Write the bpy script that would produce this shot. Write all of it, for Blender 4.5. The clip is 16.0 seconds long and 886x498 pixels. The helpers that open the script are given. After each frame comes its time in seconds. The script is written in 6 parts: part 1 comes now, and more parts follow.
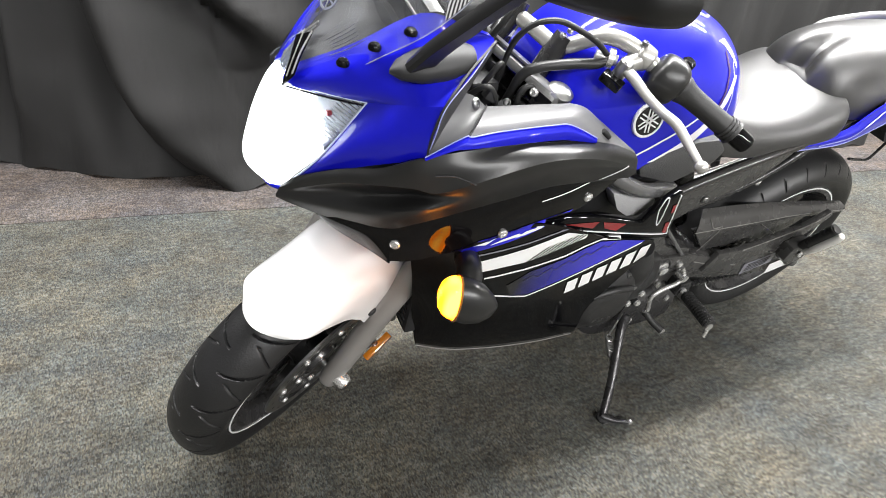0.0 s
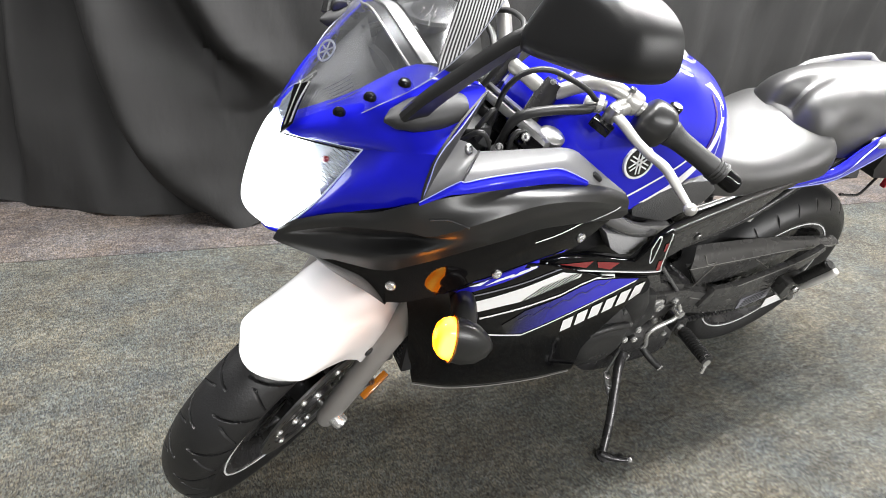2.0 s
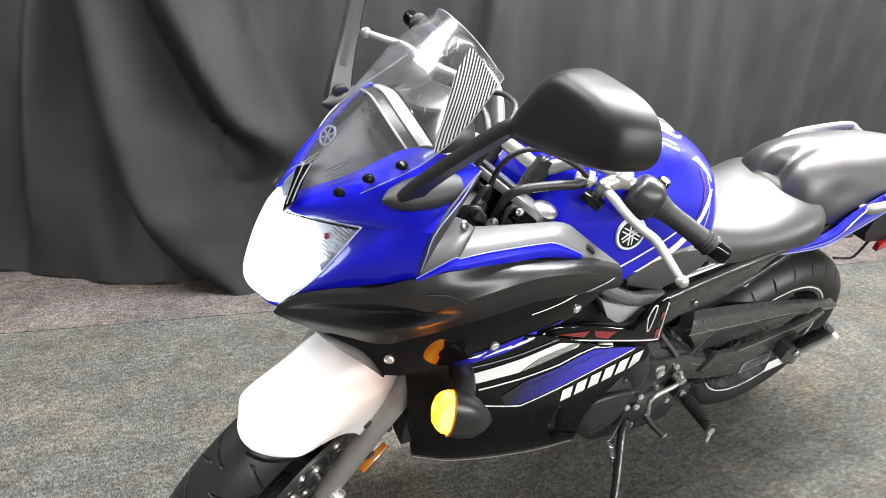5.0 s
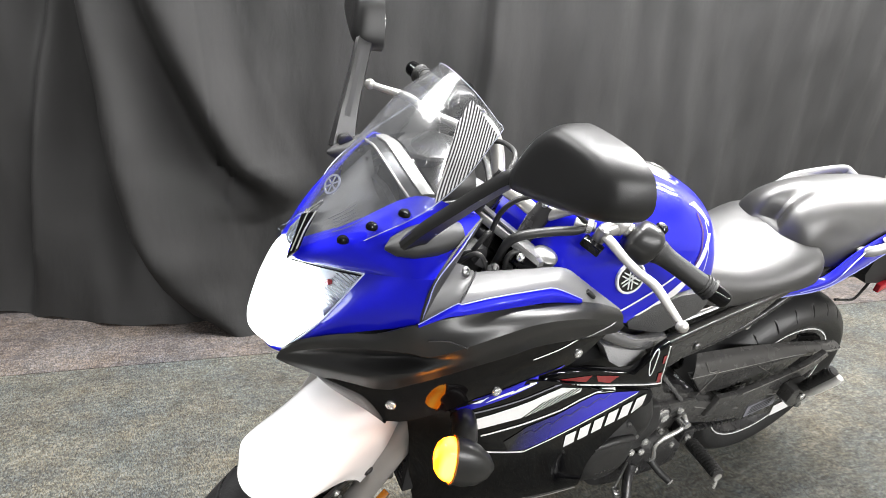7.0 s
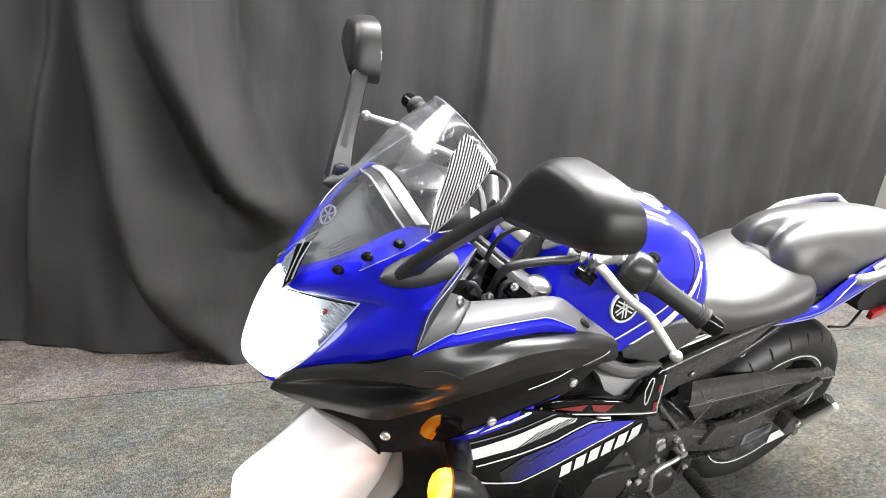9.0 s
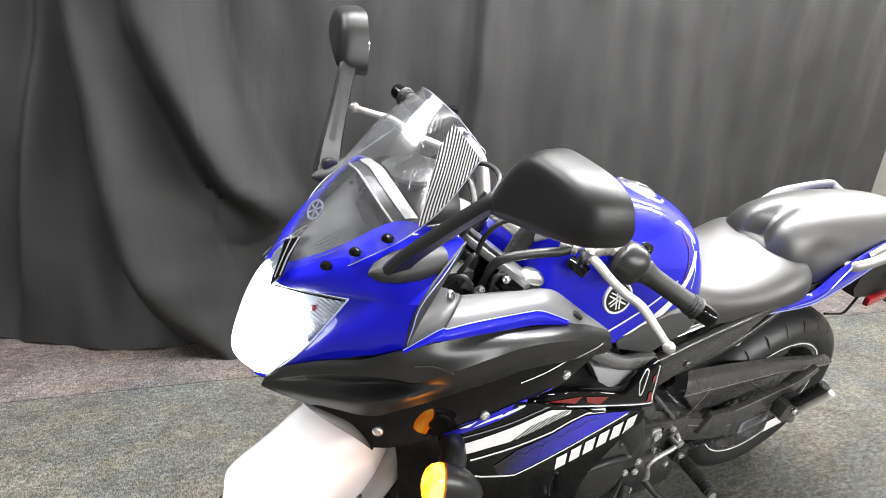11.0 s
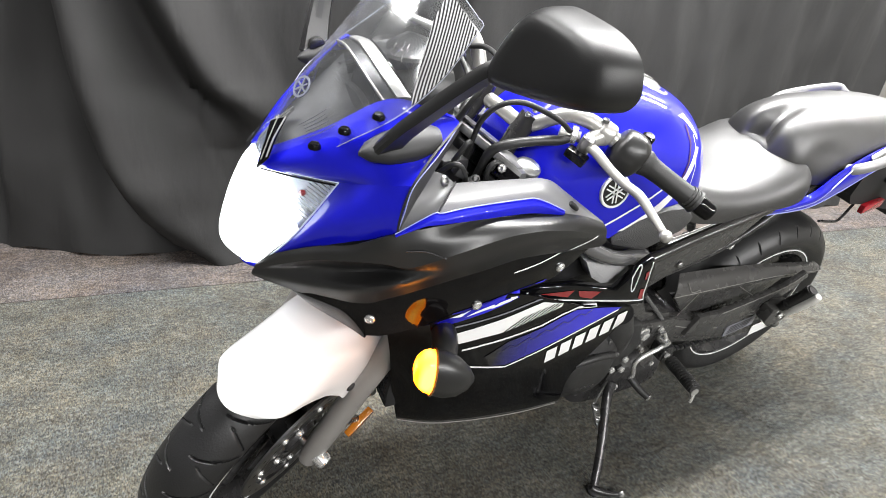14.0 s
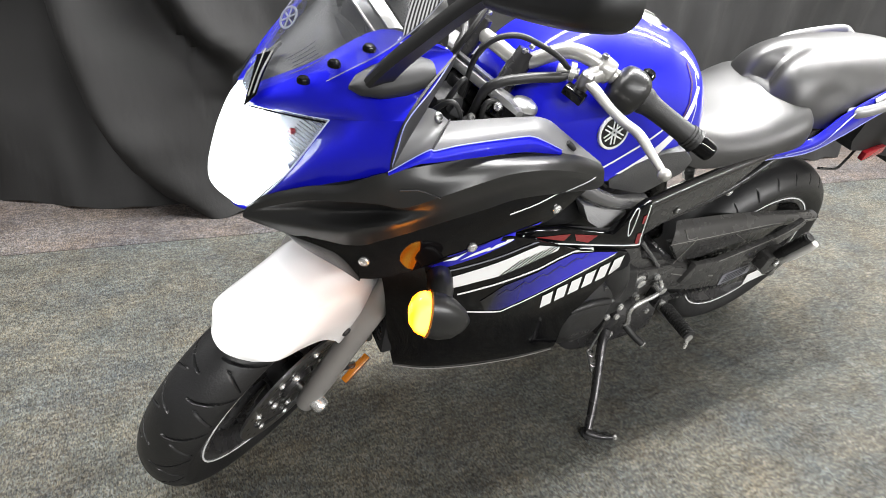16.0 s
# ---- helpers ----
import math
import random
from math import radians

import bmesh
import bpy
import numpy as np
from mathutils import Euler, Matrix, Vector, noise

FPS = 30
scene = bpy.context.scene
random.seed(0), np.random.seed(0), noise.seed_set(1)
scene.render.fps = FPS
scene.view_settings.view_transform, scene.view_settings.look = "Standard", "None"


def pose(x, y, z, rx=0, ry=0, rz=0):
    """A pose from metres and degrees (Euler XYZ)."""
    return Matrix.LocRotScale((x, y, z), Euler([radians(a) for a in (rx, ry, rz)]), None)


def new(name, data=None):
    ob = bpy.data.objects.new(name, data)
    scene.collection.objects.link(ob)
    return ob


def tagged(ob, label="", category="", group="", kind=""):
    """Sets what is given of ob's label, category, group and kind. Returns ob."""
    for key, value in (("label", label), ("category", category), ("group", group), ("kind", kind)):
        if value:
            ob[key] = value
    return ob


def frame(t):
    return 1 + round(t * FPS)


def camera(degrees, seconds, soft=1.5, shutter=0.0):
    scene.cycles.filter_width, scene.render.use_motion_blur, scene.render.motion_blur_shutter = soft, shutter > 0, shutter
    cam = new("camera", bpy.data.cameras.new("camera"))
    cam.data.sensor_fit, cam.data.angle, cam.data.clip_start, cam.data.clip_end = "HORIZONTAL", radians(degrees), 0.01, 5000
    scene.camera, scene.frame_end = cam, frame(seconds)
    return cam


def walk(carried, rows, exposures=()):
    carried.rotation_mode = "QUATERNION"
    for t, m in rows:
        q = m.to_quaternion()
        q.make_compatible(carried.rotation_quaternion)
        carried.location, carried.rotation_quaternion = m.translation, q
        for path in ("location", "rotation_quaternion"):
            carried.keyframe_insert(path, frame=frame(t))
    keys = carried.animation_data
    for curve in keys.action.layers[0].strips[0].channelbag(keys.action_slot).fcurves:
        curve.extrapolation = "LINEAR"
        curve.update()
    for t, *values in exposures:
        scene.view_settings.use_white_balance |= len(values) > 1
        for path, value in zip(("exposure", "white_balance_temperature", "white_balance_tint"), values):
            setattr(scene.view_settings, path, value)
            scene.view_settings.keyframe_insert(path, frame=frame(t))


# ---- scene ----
cam = camera(75.2, 16.0, soft=0.7)
# seconds, x, y, z, rx, ry, rz
ROWS = [
    (0, 1.6422, 0.9908, 1.1486, 56.17, -6.46, 154.37),
    (0.5, 1.6418, 0.9931, 1.1559, 56.90, -6.38, 154.44),
    (1, 1.6410, 0.9944, 1.1591, 57.64, -6.39, 154.60),
    (1.5, 1.6406, 0.9952, 1.1634, 58.52, -6.22, 154.32),
    (2, 1.6383, 0.9947, 1.1685, 59.32, -6.20, 154.18),
    (2.5, 1.6373, 0.9957, 1.1739, 60.31, -6.26, 154.06),
    (3, 1.6360, 0.9982, 1.1798, 61.28, -6.37, 154.17),
    (3.5, 1.6369, 0.9989, 1.1844, 62.25, -6.28, 154.14),
    (4, 1.6362, 0.9998, 1.1884, 63.22, -5.98, 154.08),
    (6.5, 1.6408, 1.0071, 1.2068, 68.26, -5.40, 154.21),
    (7, 1.6417, 1.0081, 1.2106, 69.10, -5.47, 154.21),
    (7.5, 1.6447, 1.0082, 1.2135, 69.90, -5.69, 154.06),
    (8, 1.6452, 1.0116, 1.2155, 70.79, -5.71, 153.92),
    (8.5, 1.6448, 1.0116, 1.2176, 71.66, -5.63, 153.81),
    (11, 1.6266, 1.0080, 1.2213, 70.77, -4.89, 153.42),
    (11.5, 1.6226, 1.0059, 1.2129, 69.25, -4.88, 153.35),
    (12, 1.6195, 1.0045, 1.2030, 68.01, -4.96, 153.23),
    (12.5, 1.6205, 1.0041, 1.1895, 66.69, -5.19, 153.09),
    (13, 1.6205, 1.0048, 1.1825, 65.33, -5.40, 153.17),
    (13.5, 1.6215, 1.0063, 1.1744, 64.10, -5.52, 153.10),
    (14, 1.6210, 1.0062, 1.1660, 62.92, -5.66, 152.97),
    (14.5, 1.6195, 1.0075, 1.1594, 61.77, -5.80, 152.90),
    (15, 1.6175, 1.0060, 1.1520, 60.59, -5.52, 152.57),
    (15.5, 1.6168, 1.0059, 1.1440, 59.48, -5.58, 152.50),
    (16, 1.6159, 1.0094, 1.1378, 58.82, -5.57, 152.56),
]
EXPOSURE = 0.47
walk(cam, [(t, pose(*r)) for t, *r in ROWS], exposures=[(0.0, EXPOSURE), (4.0, EXPOSURE + 0.08), (8.5, EXPOSURE + 0.14), (12.0, EXPOSURE + 0.12), (16.0, EXPOSURE)])

# ---- light ----
world = bpy.data.worlds.new("world")
world.use_nodes = True
world.node_tree.nodes["Background"].inputs[0].default_value = (0.5, 0.52, 0.55, 1)
world.node_tree.nodes["Background"].inputs[1].default_value = 0.012
scene.world = world


def ceiling_lamp(x, y, z, sx, sy, power):
    data = bpy.data.lights.new("ceiling_lamp", "AREA")
    data.shape, data.size, data.size_y, data.energy = "RECTANGLE", sx, sy, power
    data.color = (1.0, 0.99, 0.98)
    new("ceiling_lamp", data).matrix_world = pose(x, y, z, 0, 0, 0)


CEIL = 3.4
LAMPS = [(-1.2, -0.70, 6.0, 0.16, 90), (-1.2, 0.0, 6.0, 0.16, 450), (0.0, 5.80, 7.6, 0.20, 950), (2.90, -1.05, 0.80, 1.5, 85)]   # rows of ceiling lights: middle, length, width, watts
for lx, ly, ll, lw, power in LAMPS:
    ceiling_lamp(lx, ly, CEIL - 0.065, ll, lw, power)


# ---- materials ----
def mat(name, color, rough=0.5, metal=0.0, coat=0.0, vary=0.0, scale=20.0, bump=0.0, bscale=400.0, spec=0.5, rvary=0.0):
    m = bpy.data.materials.new(name)
    m.use_nodes = True
    nt = m.node_tree
    b = nt.nodes["Principled BSDF"]
    b.inputs["Base Color"].default_value = (*color, 1)
    b.inputs["Roughness"].default_value = rough
    b.inputs["Metallic"].default_value = metal
    b.inputs["Coat Weight"].default_value = coat
    b.inputs["Coat Roughness"].default_value = 0.03
    b.inputs["Specular IOR Level"].default_value = spec
    tc = nt.nodes.new("ShaderNodeTexCoord")
    if vary or rvary:
        n = nt.nodes.new("ShaderNodeTexNoise")
        n.inputs["Scale"].default_value, n.inputs["Detail"].default_value = scale, 6
        nt.links.new(tc.outputs["Object"], n.inputs["Vector"])
        if vary:
            mix = nt.nodes.new("ShaderNodeMixRGB")
            mix.blend_type = "MIX"
            mix.inputs[1].default_value = (*[c * (1 - vary) for c in color], 1)
            mix.inputs[2].default_value = (*[min(1, c * (1 + vary)) for c in color], 1)
            nt.links.new(n.outputs["Fac"], mix.inputs[0])
            nt.links.new(mix.outputs[0], b.inputs["Base Color"])
        if rvary:
            r = nt.nodes.new("ShaderNodeMapRange")
            r.inputs["To Min"].default_value, r.inputs["To Max"].default_value = max(0, rough - rvary), min(1, rough + rvary)
            nt.links.new(n.outputs["Fac"], r.inputs["Value"])
            nt.links.new(r.outputs[0], b.inputs["Roughness"])
    if bump:
        n2 = nt.nodes.new("ShaderNodeTexNoise")
        n2.inputs["Scale"].default_value, n2.inputs["Detail"].default_value = bscale, 3
        nt.links.new(tc.outputs["Object"], n2.inputs["Vector"])
        bp = nt.nodes.new("ShaderNodeBump")
        bp.inputs["Strength"].default_value, bp.inputs["Distance"].default_value = bump, 0.002
        nt.links.new(n2.outputs["Fac"], bp.inputs["Height"])
        nt.links.new(bp.outputs[0], b.inputs["Normal"])
    return m


def glow(name, color, strength):
    m = bpy.data.materials.new(name)
    m.use_nodes = True
    b = m.node_tree.nodes["Principled BSDF"]
    b.inputs["Base Color"].default_value = (*color, 1)
    b.inputs["Roughness"].default_value = 0.1
    b.inputs["Emission Color"].default_value = (*color, 1)
    b.inputs["Emission Strength"].default_value = strength
    return m


def clear(name, tint=(1, 1, 1), ior=1.45, rough=0.02, haze=0.0):
    m = bpy.data.materials.new(name)
    m.use_nodes = True
    nt = m.node_tree
    nt.nodes.clear()
    out = nt.nodes.new("ShaderNodeOutputMaterial")
    tr, gl, mx, fr = (nt.nodes.new("ShaderNode" + k) for k in ("BsdfTransparent", "BsdfGlossy", "MixShader", "LayerWeight"))
    tr.inputs[0].default_value = (*tint, 1)
    gl.inputs["Roughness"].default_value = rough
    fr.inputs["Blend"].default_value = 0.5
    pw, mr = nt.nodes.new("ShaderNodeMath"), nt.nodes.new("ShaderNodeMapRange")
    pw.operation = "POWER"
    pw.inputs[1].default_value = 4.0
    mr.inputs["To Min"].default_value, mr.inputs["To Max"].default_value = ((ior - 1) / (ior + 1)) ** 2, 0.85
    nt.links.new(fr.outputs["Facing"], pw.inputs[0])
    nt.links.new(pw.outputs[0], mr.inputs["Value"])
    nt.links.new(mr.outputs[0], mx.inputs[0])
    nt.links.new(tr.outputs[0], mx.inputs[1])
    nt.links.new(gl.outputs[0], mx.inputs[2])
    last = mx
    if haze:                      # smudges, with the screen's milky sheen put in as a pale diffuse film
        df, hz, nz, tc, rp = (nt.nodes.new("ShaderNode" + k) for k in ("BsdfDiffuse", "MixShader", "TexNoise", "TexCoord", "MapRange"))
        df.inputs[0].default_value = (0.75, 0.77, 0.80, 1)
        nz.inputs["Scale"].default_value, nz.inputs["Detail"].default_value, nz.inputs["Distortion"].default_value = 22, 5, 1.5
        rp.inputs["From Min"].default_value, rp.inputs["From Max"].default_value = 0.3, 0.7
        rp.inputs["To Min"].default_value, rp.inputs["To Max"].default_value = haze * 0.5, haze * 1.5
        nt.links.new(tc.outputs["Object"], nz.inputs["Vector"])
        nt.links.new(nz.outputs["Fac"], rp.inputs["Value"])
        nt.links.new(rp.outputs[0], hz.inputs[0])
        nt.links.new(mx.outputs[0], hz.inputs[1])
        nt.links.new(df.outputs[0], hz.inputs[2])
        last = hz
    nt.links.new(last.outputs[0], out.inputs[0])
    return m


BLUE = mat("blue_paint", (0.0055, 0.0065, 0.46), 0.4, 0.0, 0.8, vary=0.06, scale=60, spec=0.12)
GLOSS = mat("gloss_black_paint", (0.003, 0.003, 0.0035), 0.05, 0, 0, rvary=0.02, scale=8, spec=0.24)
MATTE = mat("matte_black_plastic", (0.014, 0.014, 0.0142), 0.34, 0, 0, vary=0.15, scale=30, bump=0.05, bscale=1300, rvary=0.05, spec=0.5)
GREY = mat("grey_satin_plastic", (0.115, 0.115, 0.117), 0.45, 0.1, 0, vary=0.08, scale=40, bump=0.1, bscale=900, rvary=0.06)
WHITE = mat("white_paint", (0.82, 0.82, 0.82), 0.25, 0, 0.8, vary=0.02, scale=12)
DECAL_WHITE = mat("white_vinyl", (0.8, 0.8, 0.8), 0.3, 0, 0.3, vary=0.03)


def fading(name, dark_x, blue_x):
    """Blue vinyl printed with a fade to black along the machine."""
    m = mat(name, (0.011, 0.008, 0.50), 0.25, 0, 0.7)
    nt = m.node_tree
    x, f, r = (nt.nodes.new("ShaderNode" + k) for k in ("SeparateXYZ", "ValToRGB", "MapRange"))
    r.inputs["From Min"].default_value, r.inputs["From Max"].default_value = dark_x, blue_x
    f.color_ramp.elements[0].color, f.color_ramp.elements[1].color = (0.004, 0.004, 0.006, 1), (0.013, 0.010, 0.52, 1)
    nt.links.new(nt.nodes["Texture Coordinate"].outputs["Object"], x.inputs[0])
    nt.links.new(x.outputs[0], r.inputs["Value"])
    nt.links.new(r.outputs[0], f.inputs[0])
    nt.links.new(f.outputs[0], nt.nodes["Principled BSDF"].inputs["Base Color"])
    return m


DECAL_FADE = fading("fading_blue_vinyl", 1.10, 0.93)
DECAL_FLASH = fading("fading_blue_flash_vinyl", 1.27, 1.16)
DECAL_DIM = mat("dim_grey_vinyl", (0.035, 0.035, 0.055), 0.3, 0, 0.4, vary=0.05)
DECAL_GREY = mat("grey_vinyl", (0.17, 0.17, 0.2), 0.3, 0, 0.4, vary=0.05)
DECAL_RED = mat("red_vinyl", (0.20, 0.010, 0.013), 0.25, 0, 0.6, vary=0.08)
DECAL_PURPLE = mat("purple_vinyl", (0.05, 0.006, 0.13), 0.25, 0, 0.6, vary=0.08)
DECAL_BLACK = mat("black_vinyl", (0.008, 0.008, 0.009), 0.25, 0, 0.5, vary=0.05)
RUBBER = mat("tyre_rubber", (0.010, 0.010, 0.0105), 0.44, 0, 0, vary=0.35, scale=14, bump=0.25, bscale=260, rvary=0.12)
GRIP = mat("grip_rubber", (0.016, 0.016, 0.016), 0.55, 0, 0, vary=0.2, bump=0.3, bscale=500)
SEAT = mat("seat_vinyl", (0.024, 0.0235, 0.0235), 0.42, 0, 0, vary=0.18, scale=9, bump=0.22, bscale=620, rvary=0.06, spec=1.0)
BLACK_METAL = mat("black_painted_metal", (0.024, 0.0235, 0.0245), 0.27, 0.1, 0.0, vary=0.25, scale=30, bump=0.08, bscale=300, rvary=0.08)
ENGINE = mat("black_cast_metal", (0.028, 0.028, 0.0285), 0.40, 0.35, 0, vary=0.3, scale=18, bump=0.22, bscale=420, rvary=0.1)
DARK = mat("dark_plastic", (0.010, 0.010, 0.011), 0.6, 0, 0, vary=0.2, bump=0.1)
SILVER = mat("silver_painted_metal", (0.40, 0.393, 0.375), 0.33, 0.55, 0.1, vary=0.06, scale=30, rvary=0.06)
FORK = mat("grey_painted_fork", (0.235, 0.225, 0.215), 0.38, 0.3, 0.1, vary=0.06, scale=25, bump=0.05, rvary=0.06)
CHROME = mat("bright_steel", (0.78, 0.78, 0.77), 0.24, 0.8, 0, vary=0.08, scale=40, rvary=0.08)
STEEL = mat("brushed_steel", (0.33, 0.33, 0.33), 0.32, 1.0, 0, vary=0.15, scale=60, rvary=0.1)
CABLE = mat("cable_sleeve", (0.012, 0.012, 0.012), 0.45, 0, 0, vary=0.2)
SCREEN = clear("clear_screen", (0.94, 0.95, 0.96), 1.9, 0.15, haze=0.022)
GLUE = clear("glue_residue", (.80, .80, .80), 2.6, .25)
LENS = clear("clear_lens", (0.9, 0.93, 0.97), 1.5, 0.02)
BOWL = mat("bright_reflector", (.80, .83, .88), .22, .35, .3, vary=.05, scale=60)
RIM_PALE = mat("pale_lens_rim", (.62, .66, .85), .25, 0, .5, vary=.05)
HEAD_GLOW = glow("lit_headlamp", (0.93, 0.97, 1.0), 4.5)
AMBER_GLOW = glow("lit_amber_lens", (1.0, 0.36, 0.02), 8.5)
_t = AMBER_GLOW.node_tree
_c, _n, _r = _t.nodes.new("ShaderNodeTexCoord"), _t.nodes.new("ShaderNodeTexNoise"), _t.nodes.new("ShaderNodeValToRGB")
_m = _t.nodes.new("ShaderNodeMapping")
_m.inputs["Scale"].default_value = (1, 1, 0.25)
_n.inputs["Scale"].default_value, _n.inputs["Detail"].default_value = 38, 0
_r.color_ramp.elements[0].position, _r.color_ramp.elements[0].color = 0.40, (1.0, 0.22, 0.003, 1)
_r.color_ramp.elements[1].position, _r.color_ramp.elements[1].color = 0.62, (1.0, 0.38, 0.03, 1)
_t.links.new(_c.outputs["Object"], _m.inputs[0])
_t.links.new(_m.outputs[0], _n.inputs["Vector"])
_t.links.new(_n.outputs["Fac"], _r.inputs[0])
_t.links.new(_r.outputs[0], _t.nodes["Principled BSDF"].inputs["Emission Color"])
AMBER = mat("amber_reflector", (0.34, 0.11, 0.008), 0.2, 0, 0.8, vary=0.1, scale=80)
RED_LENS = mat("red_reflector", (0.35, 0.012, 0.02), 0.2, 0, 0.8, vary=0.1, scale=80)
STICKER = mat("white_sticker", (0.7, 0.7, 0.7), 0.5, vary=0.05)
KNEE = mat("textured_black_panel", (.055, .055, .056), .45, 0, 0, vary=.3, scale=300, bump=.9, bscale=420)
# pale colour standing in for light caught on sharp edges
EDGE_GLINT = mat("painted_edge_glint", (.30, .29, .28), .35, .6, 0, vary=.3, scale=60)
RAIL = mat("satin_black_tube", (.050, .048, .047), .18, .5, .2, vary=.2, scale=20)
RAILGREY = mat("light_grey_cast_rail", (.24, .24, .24), .4, .3, 0, vary=.08, scale=30)
CLAMP = mat("cast_silver_paint", (.20, .20, .198), .38, .5, 0, vary=.12, scale=40, bump=.1, bscale=300)
PEG_SILVER = mat("bare_aluminium", (.66, .65, .63), .32, .25, 0, vary=.08, scale=60)
SATIN = mat("satin_dark_grey_metal", (.050, .049, .048), .27, .15, 0, vary=.2, scale=25, bump=.06, bscale=400, rvary=.06)
HOUSING = mat("grained_black_plastic", (.011, .011, .0112), .40, 0, 0, vary=.15, scale=40, bump=.08, bscale=1500, rvary=.05, spec=.4)
DSILVER = mat("dark_silver_paint", (.16, .16, .165), .25, .6, .2, vary=.08)
MESH = mat("grey_mesh_plastic", (.36, .36, .365), .5, .1, 0, vary=.5, scale=330, bump=.9, bscale=360)
TRAY = mat("dark_grey_plastic", (.022, .022, .023), .5, vary=.1, bump=.1, bscale=700)
EDGE = mat("pale_panel_edge", (.28, .30, .62), .25, 0, .5, vary=.05)
POD = mat("dark_grey_moulding", (.020, .020, .021), .55, .1, 0, vary=.1, bump=.1, bscale=800)


# ---- shaping tools ----
def part(name, bm, material, parent=None, label="", smooth=True, angle=40):
    """Links a bmesh as one mesh object under a thing or a part."""
    bmesh.ops.remove_doubles(bm, verts=bm.verts, dist=1e-6)
    bmesh.ops.recalc_face_normals(bm, faces=bm.faces)
    if smooth:
        lim = radians(angle)
        for f in bm.faces:
            f.smooth = True
        for e in bm.edges:
            if len(e.link_faces) == 2 and e.calc_face_angle(0) > lim:
                e.smooth = False
    me = bpy.data.meshes.new(name)
    bm.to_mesh(me)
    bm.free()
    me.materials.append(material)
    ob = new(name, me)
    if parent is not None:
        ob.parent = parent
    if label:
        ob["label"] = label
    return ob


def spline(p, n):
    """Catmull-Rom through the control points, n steps a span."""
    p = np.asarray(p, float)
    k = len(p)
    if k == 2:
        return np.array([p[0] + (p[1] - p[0]) * s / n for s in range(n + 1)])
    q = np.concatenate([[2 * p[0] - p[1]], p, [2 * p[-1] - p[-2]]])
    out = []
    for i in range(k - 1):
        a, b, c, d = q[i:i + 4]
        for s in range(n):
            t = s / n
            out.append(0.5 * (2 * b + (c - a) * t + (2 * a - 5 * b + 4 * c - d) * t * t + (3 * b - a - 3 * c + d) * t ** 3))
    out.append(p[-1])
    return np.array(out)


def surface(rows, n=5):
    """A smooth grid of points through rows of control points."""
    g = np.asarray(rows, float)
    g = np.array([spline(r, n) for r in g])
    return np.array([spline(g[:, j], n) for j in range(g.shape[1])]).transpose(1, 0, 2)


def flip(rows, side):
    return np.asarray(rows, float) * (1, side, 1)


def sheet(g, thick=0.003, hint=(1.1, 0, 0.75)):
    """A shell of that thickness, grown inwards from a grid of points."""
    nu, nv = g.shape[:2]
    du, dv = np.gradient(g, axis=0), np.gradient(g, axis=1)
    nrm = np.cross(du, dv)
    nrm /= np.linalg.norm(nrm, axis=2, keepdims=True) + 1e-9
    if ((g - np.array(hint)) * nrm).sum() < 0:
        nrm = -nrm
    bm = bmesh.new()
    top = [[bm.verts.new(g[i, j]) for j in range(nv)] for i in range(nu)]
    low = [[bm.verts.new(g[i, j] - nrm[i, j] * thick) for j in range(nv)] for i in range(nu)]
    for i in range(nu - 1):
        for j in range(nv - 1):
            for lay in (top, low):
                bm.faces.new((lay[i][j], lay[i + 1][j], lay[i + 1][j + 1], lay[i][j + 1]))
    rim = [(i, 0) for i in range(nu)] + [(nu - 1, j) for j in range(1, nv)] + [(i, nv - 1) for i in range(nu - 2, -1, -1)] + [(0, j) for j in range(nv - 2, 0, -1)]
    for (a, b), (c, d) in zip(rim, rim[1:] + rim[:1]):
        try:
            bm.faces.new((top[a][b], top[c][d], low[c][d], low[a][b]))
        except ValueError:
            pass
    return bm


def panel(rows, n=5, thick=0.003):
    return sheet(surface(rows, n), thick)


def loft(rings, caps=True, closed=True):
    bm = bmesh.new()
    vs = [[bm.verts.new(p) for p in r] for r in rings]
    k = len(vs[0])
    for a, b in zip(vs, vs[1:]):
        for j in range(k if closed else k - 1):
            bm.faces.new((a[j], a[(j + 1) % k], b[(j + 1) % k], b[j]))
    if caps:
        bm.faces.new(vs[0])
        bm.faces.new(vs[-1])
    return bm


def tube(points, r, segs=14, n=6, flat=1.0):
    """A swept round bar; r may be one radius or one a control point."""
    pts = spline(points, n)
    rs = np.full(len(pts), r) if np.isscalar(r) else spline([(v, 0, 0) for v in r], n)[:, 0]
    tan = np.gradient(pts, axis=0)
    tan /= np.linalg.norm(tan, axis=1, keepdims=True)
    ref = np.array((0, 0, 1.0)) if abs(tan[0][2]) < 0.9 else np.array((1.0, 0, 0))
    rings = []
    for p, t, rad in zip(pts, tan, rs):
        u = np.cross(t, ref)
        u /= np.linalg.norm(u)
        v = np.cross(u, t)
        ref = v
        rings.append([p + rad * (math.cos(a) * u + flat * math.sin(a) * v) for a in np.linspace(0, 2 * math.pi, segs, endpoint=False)])
    return loft(rings)


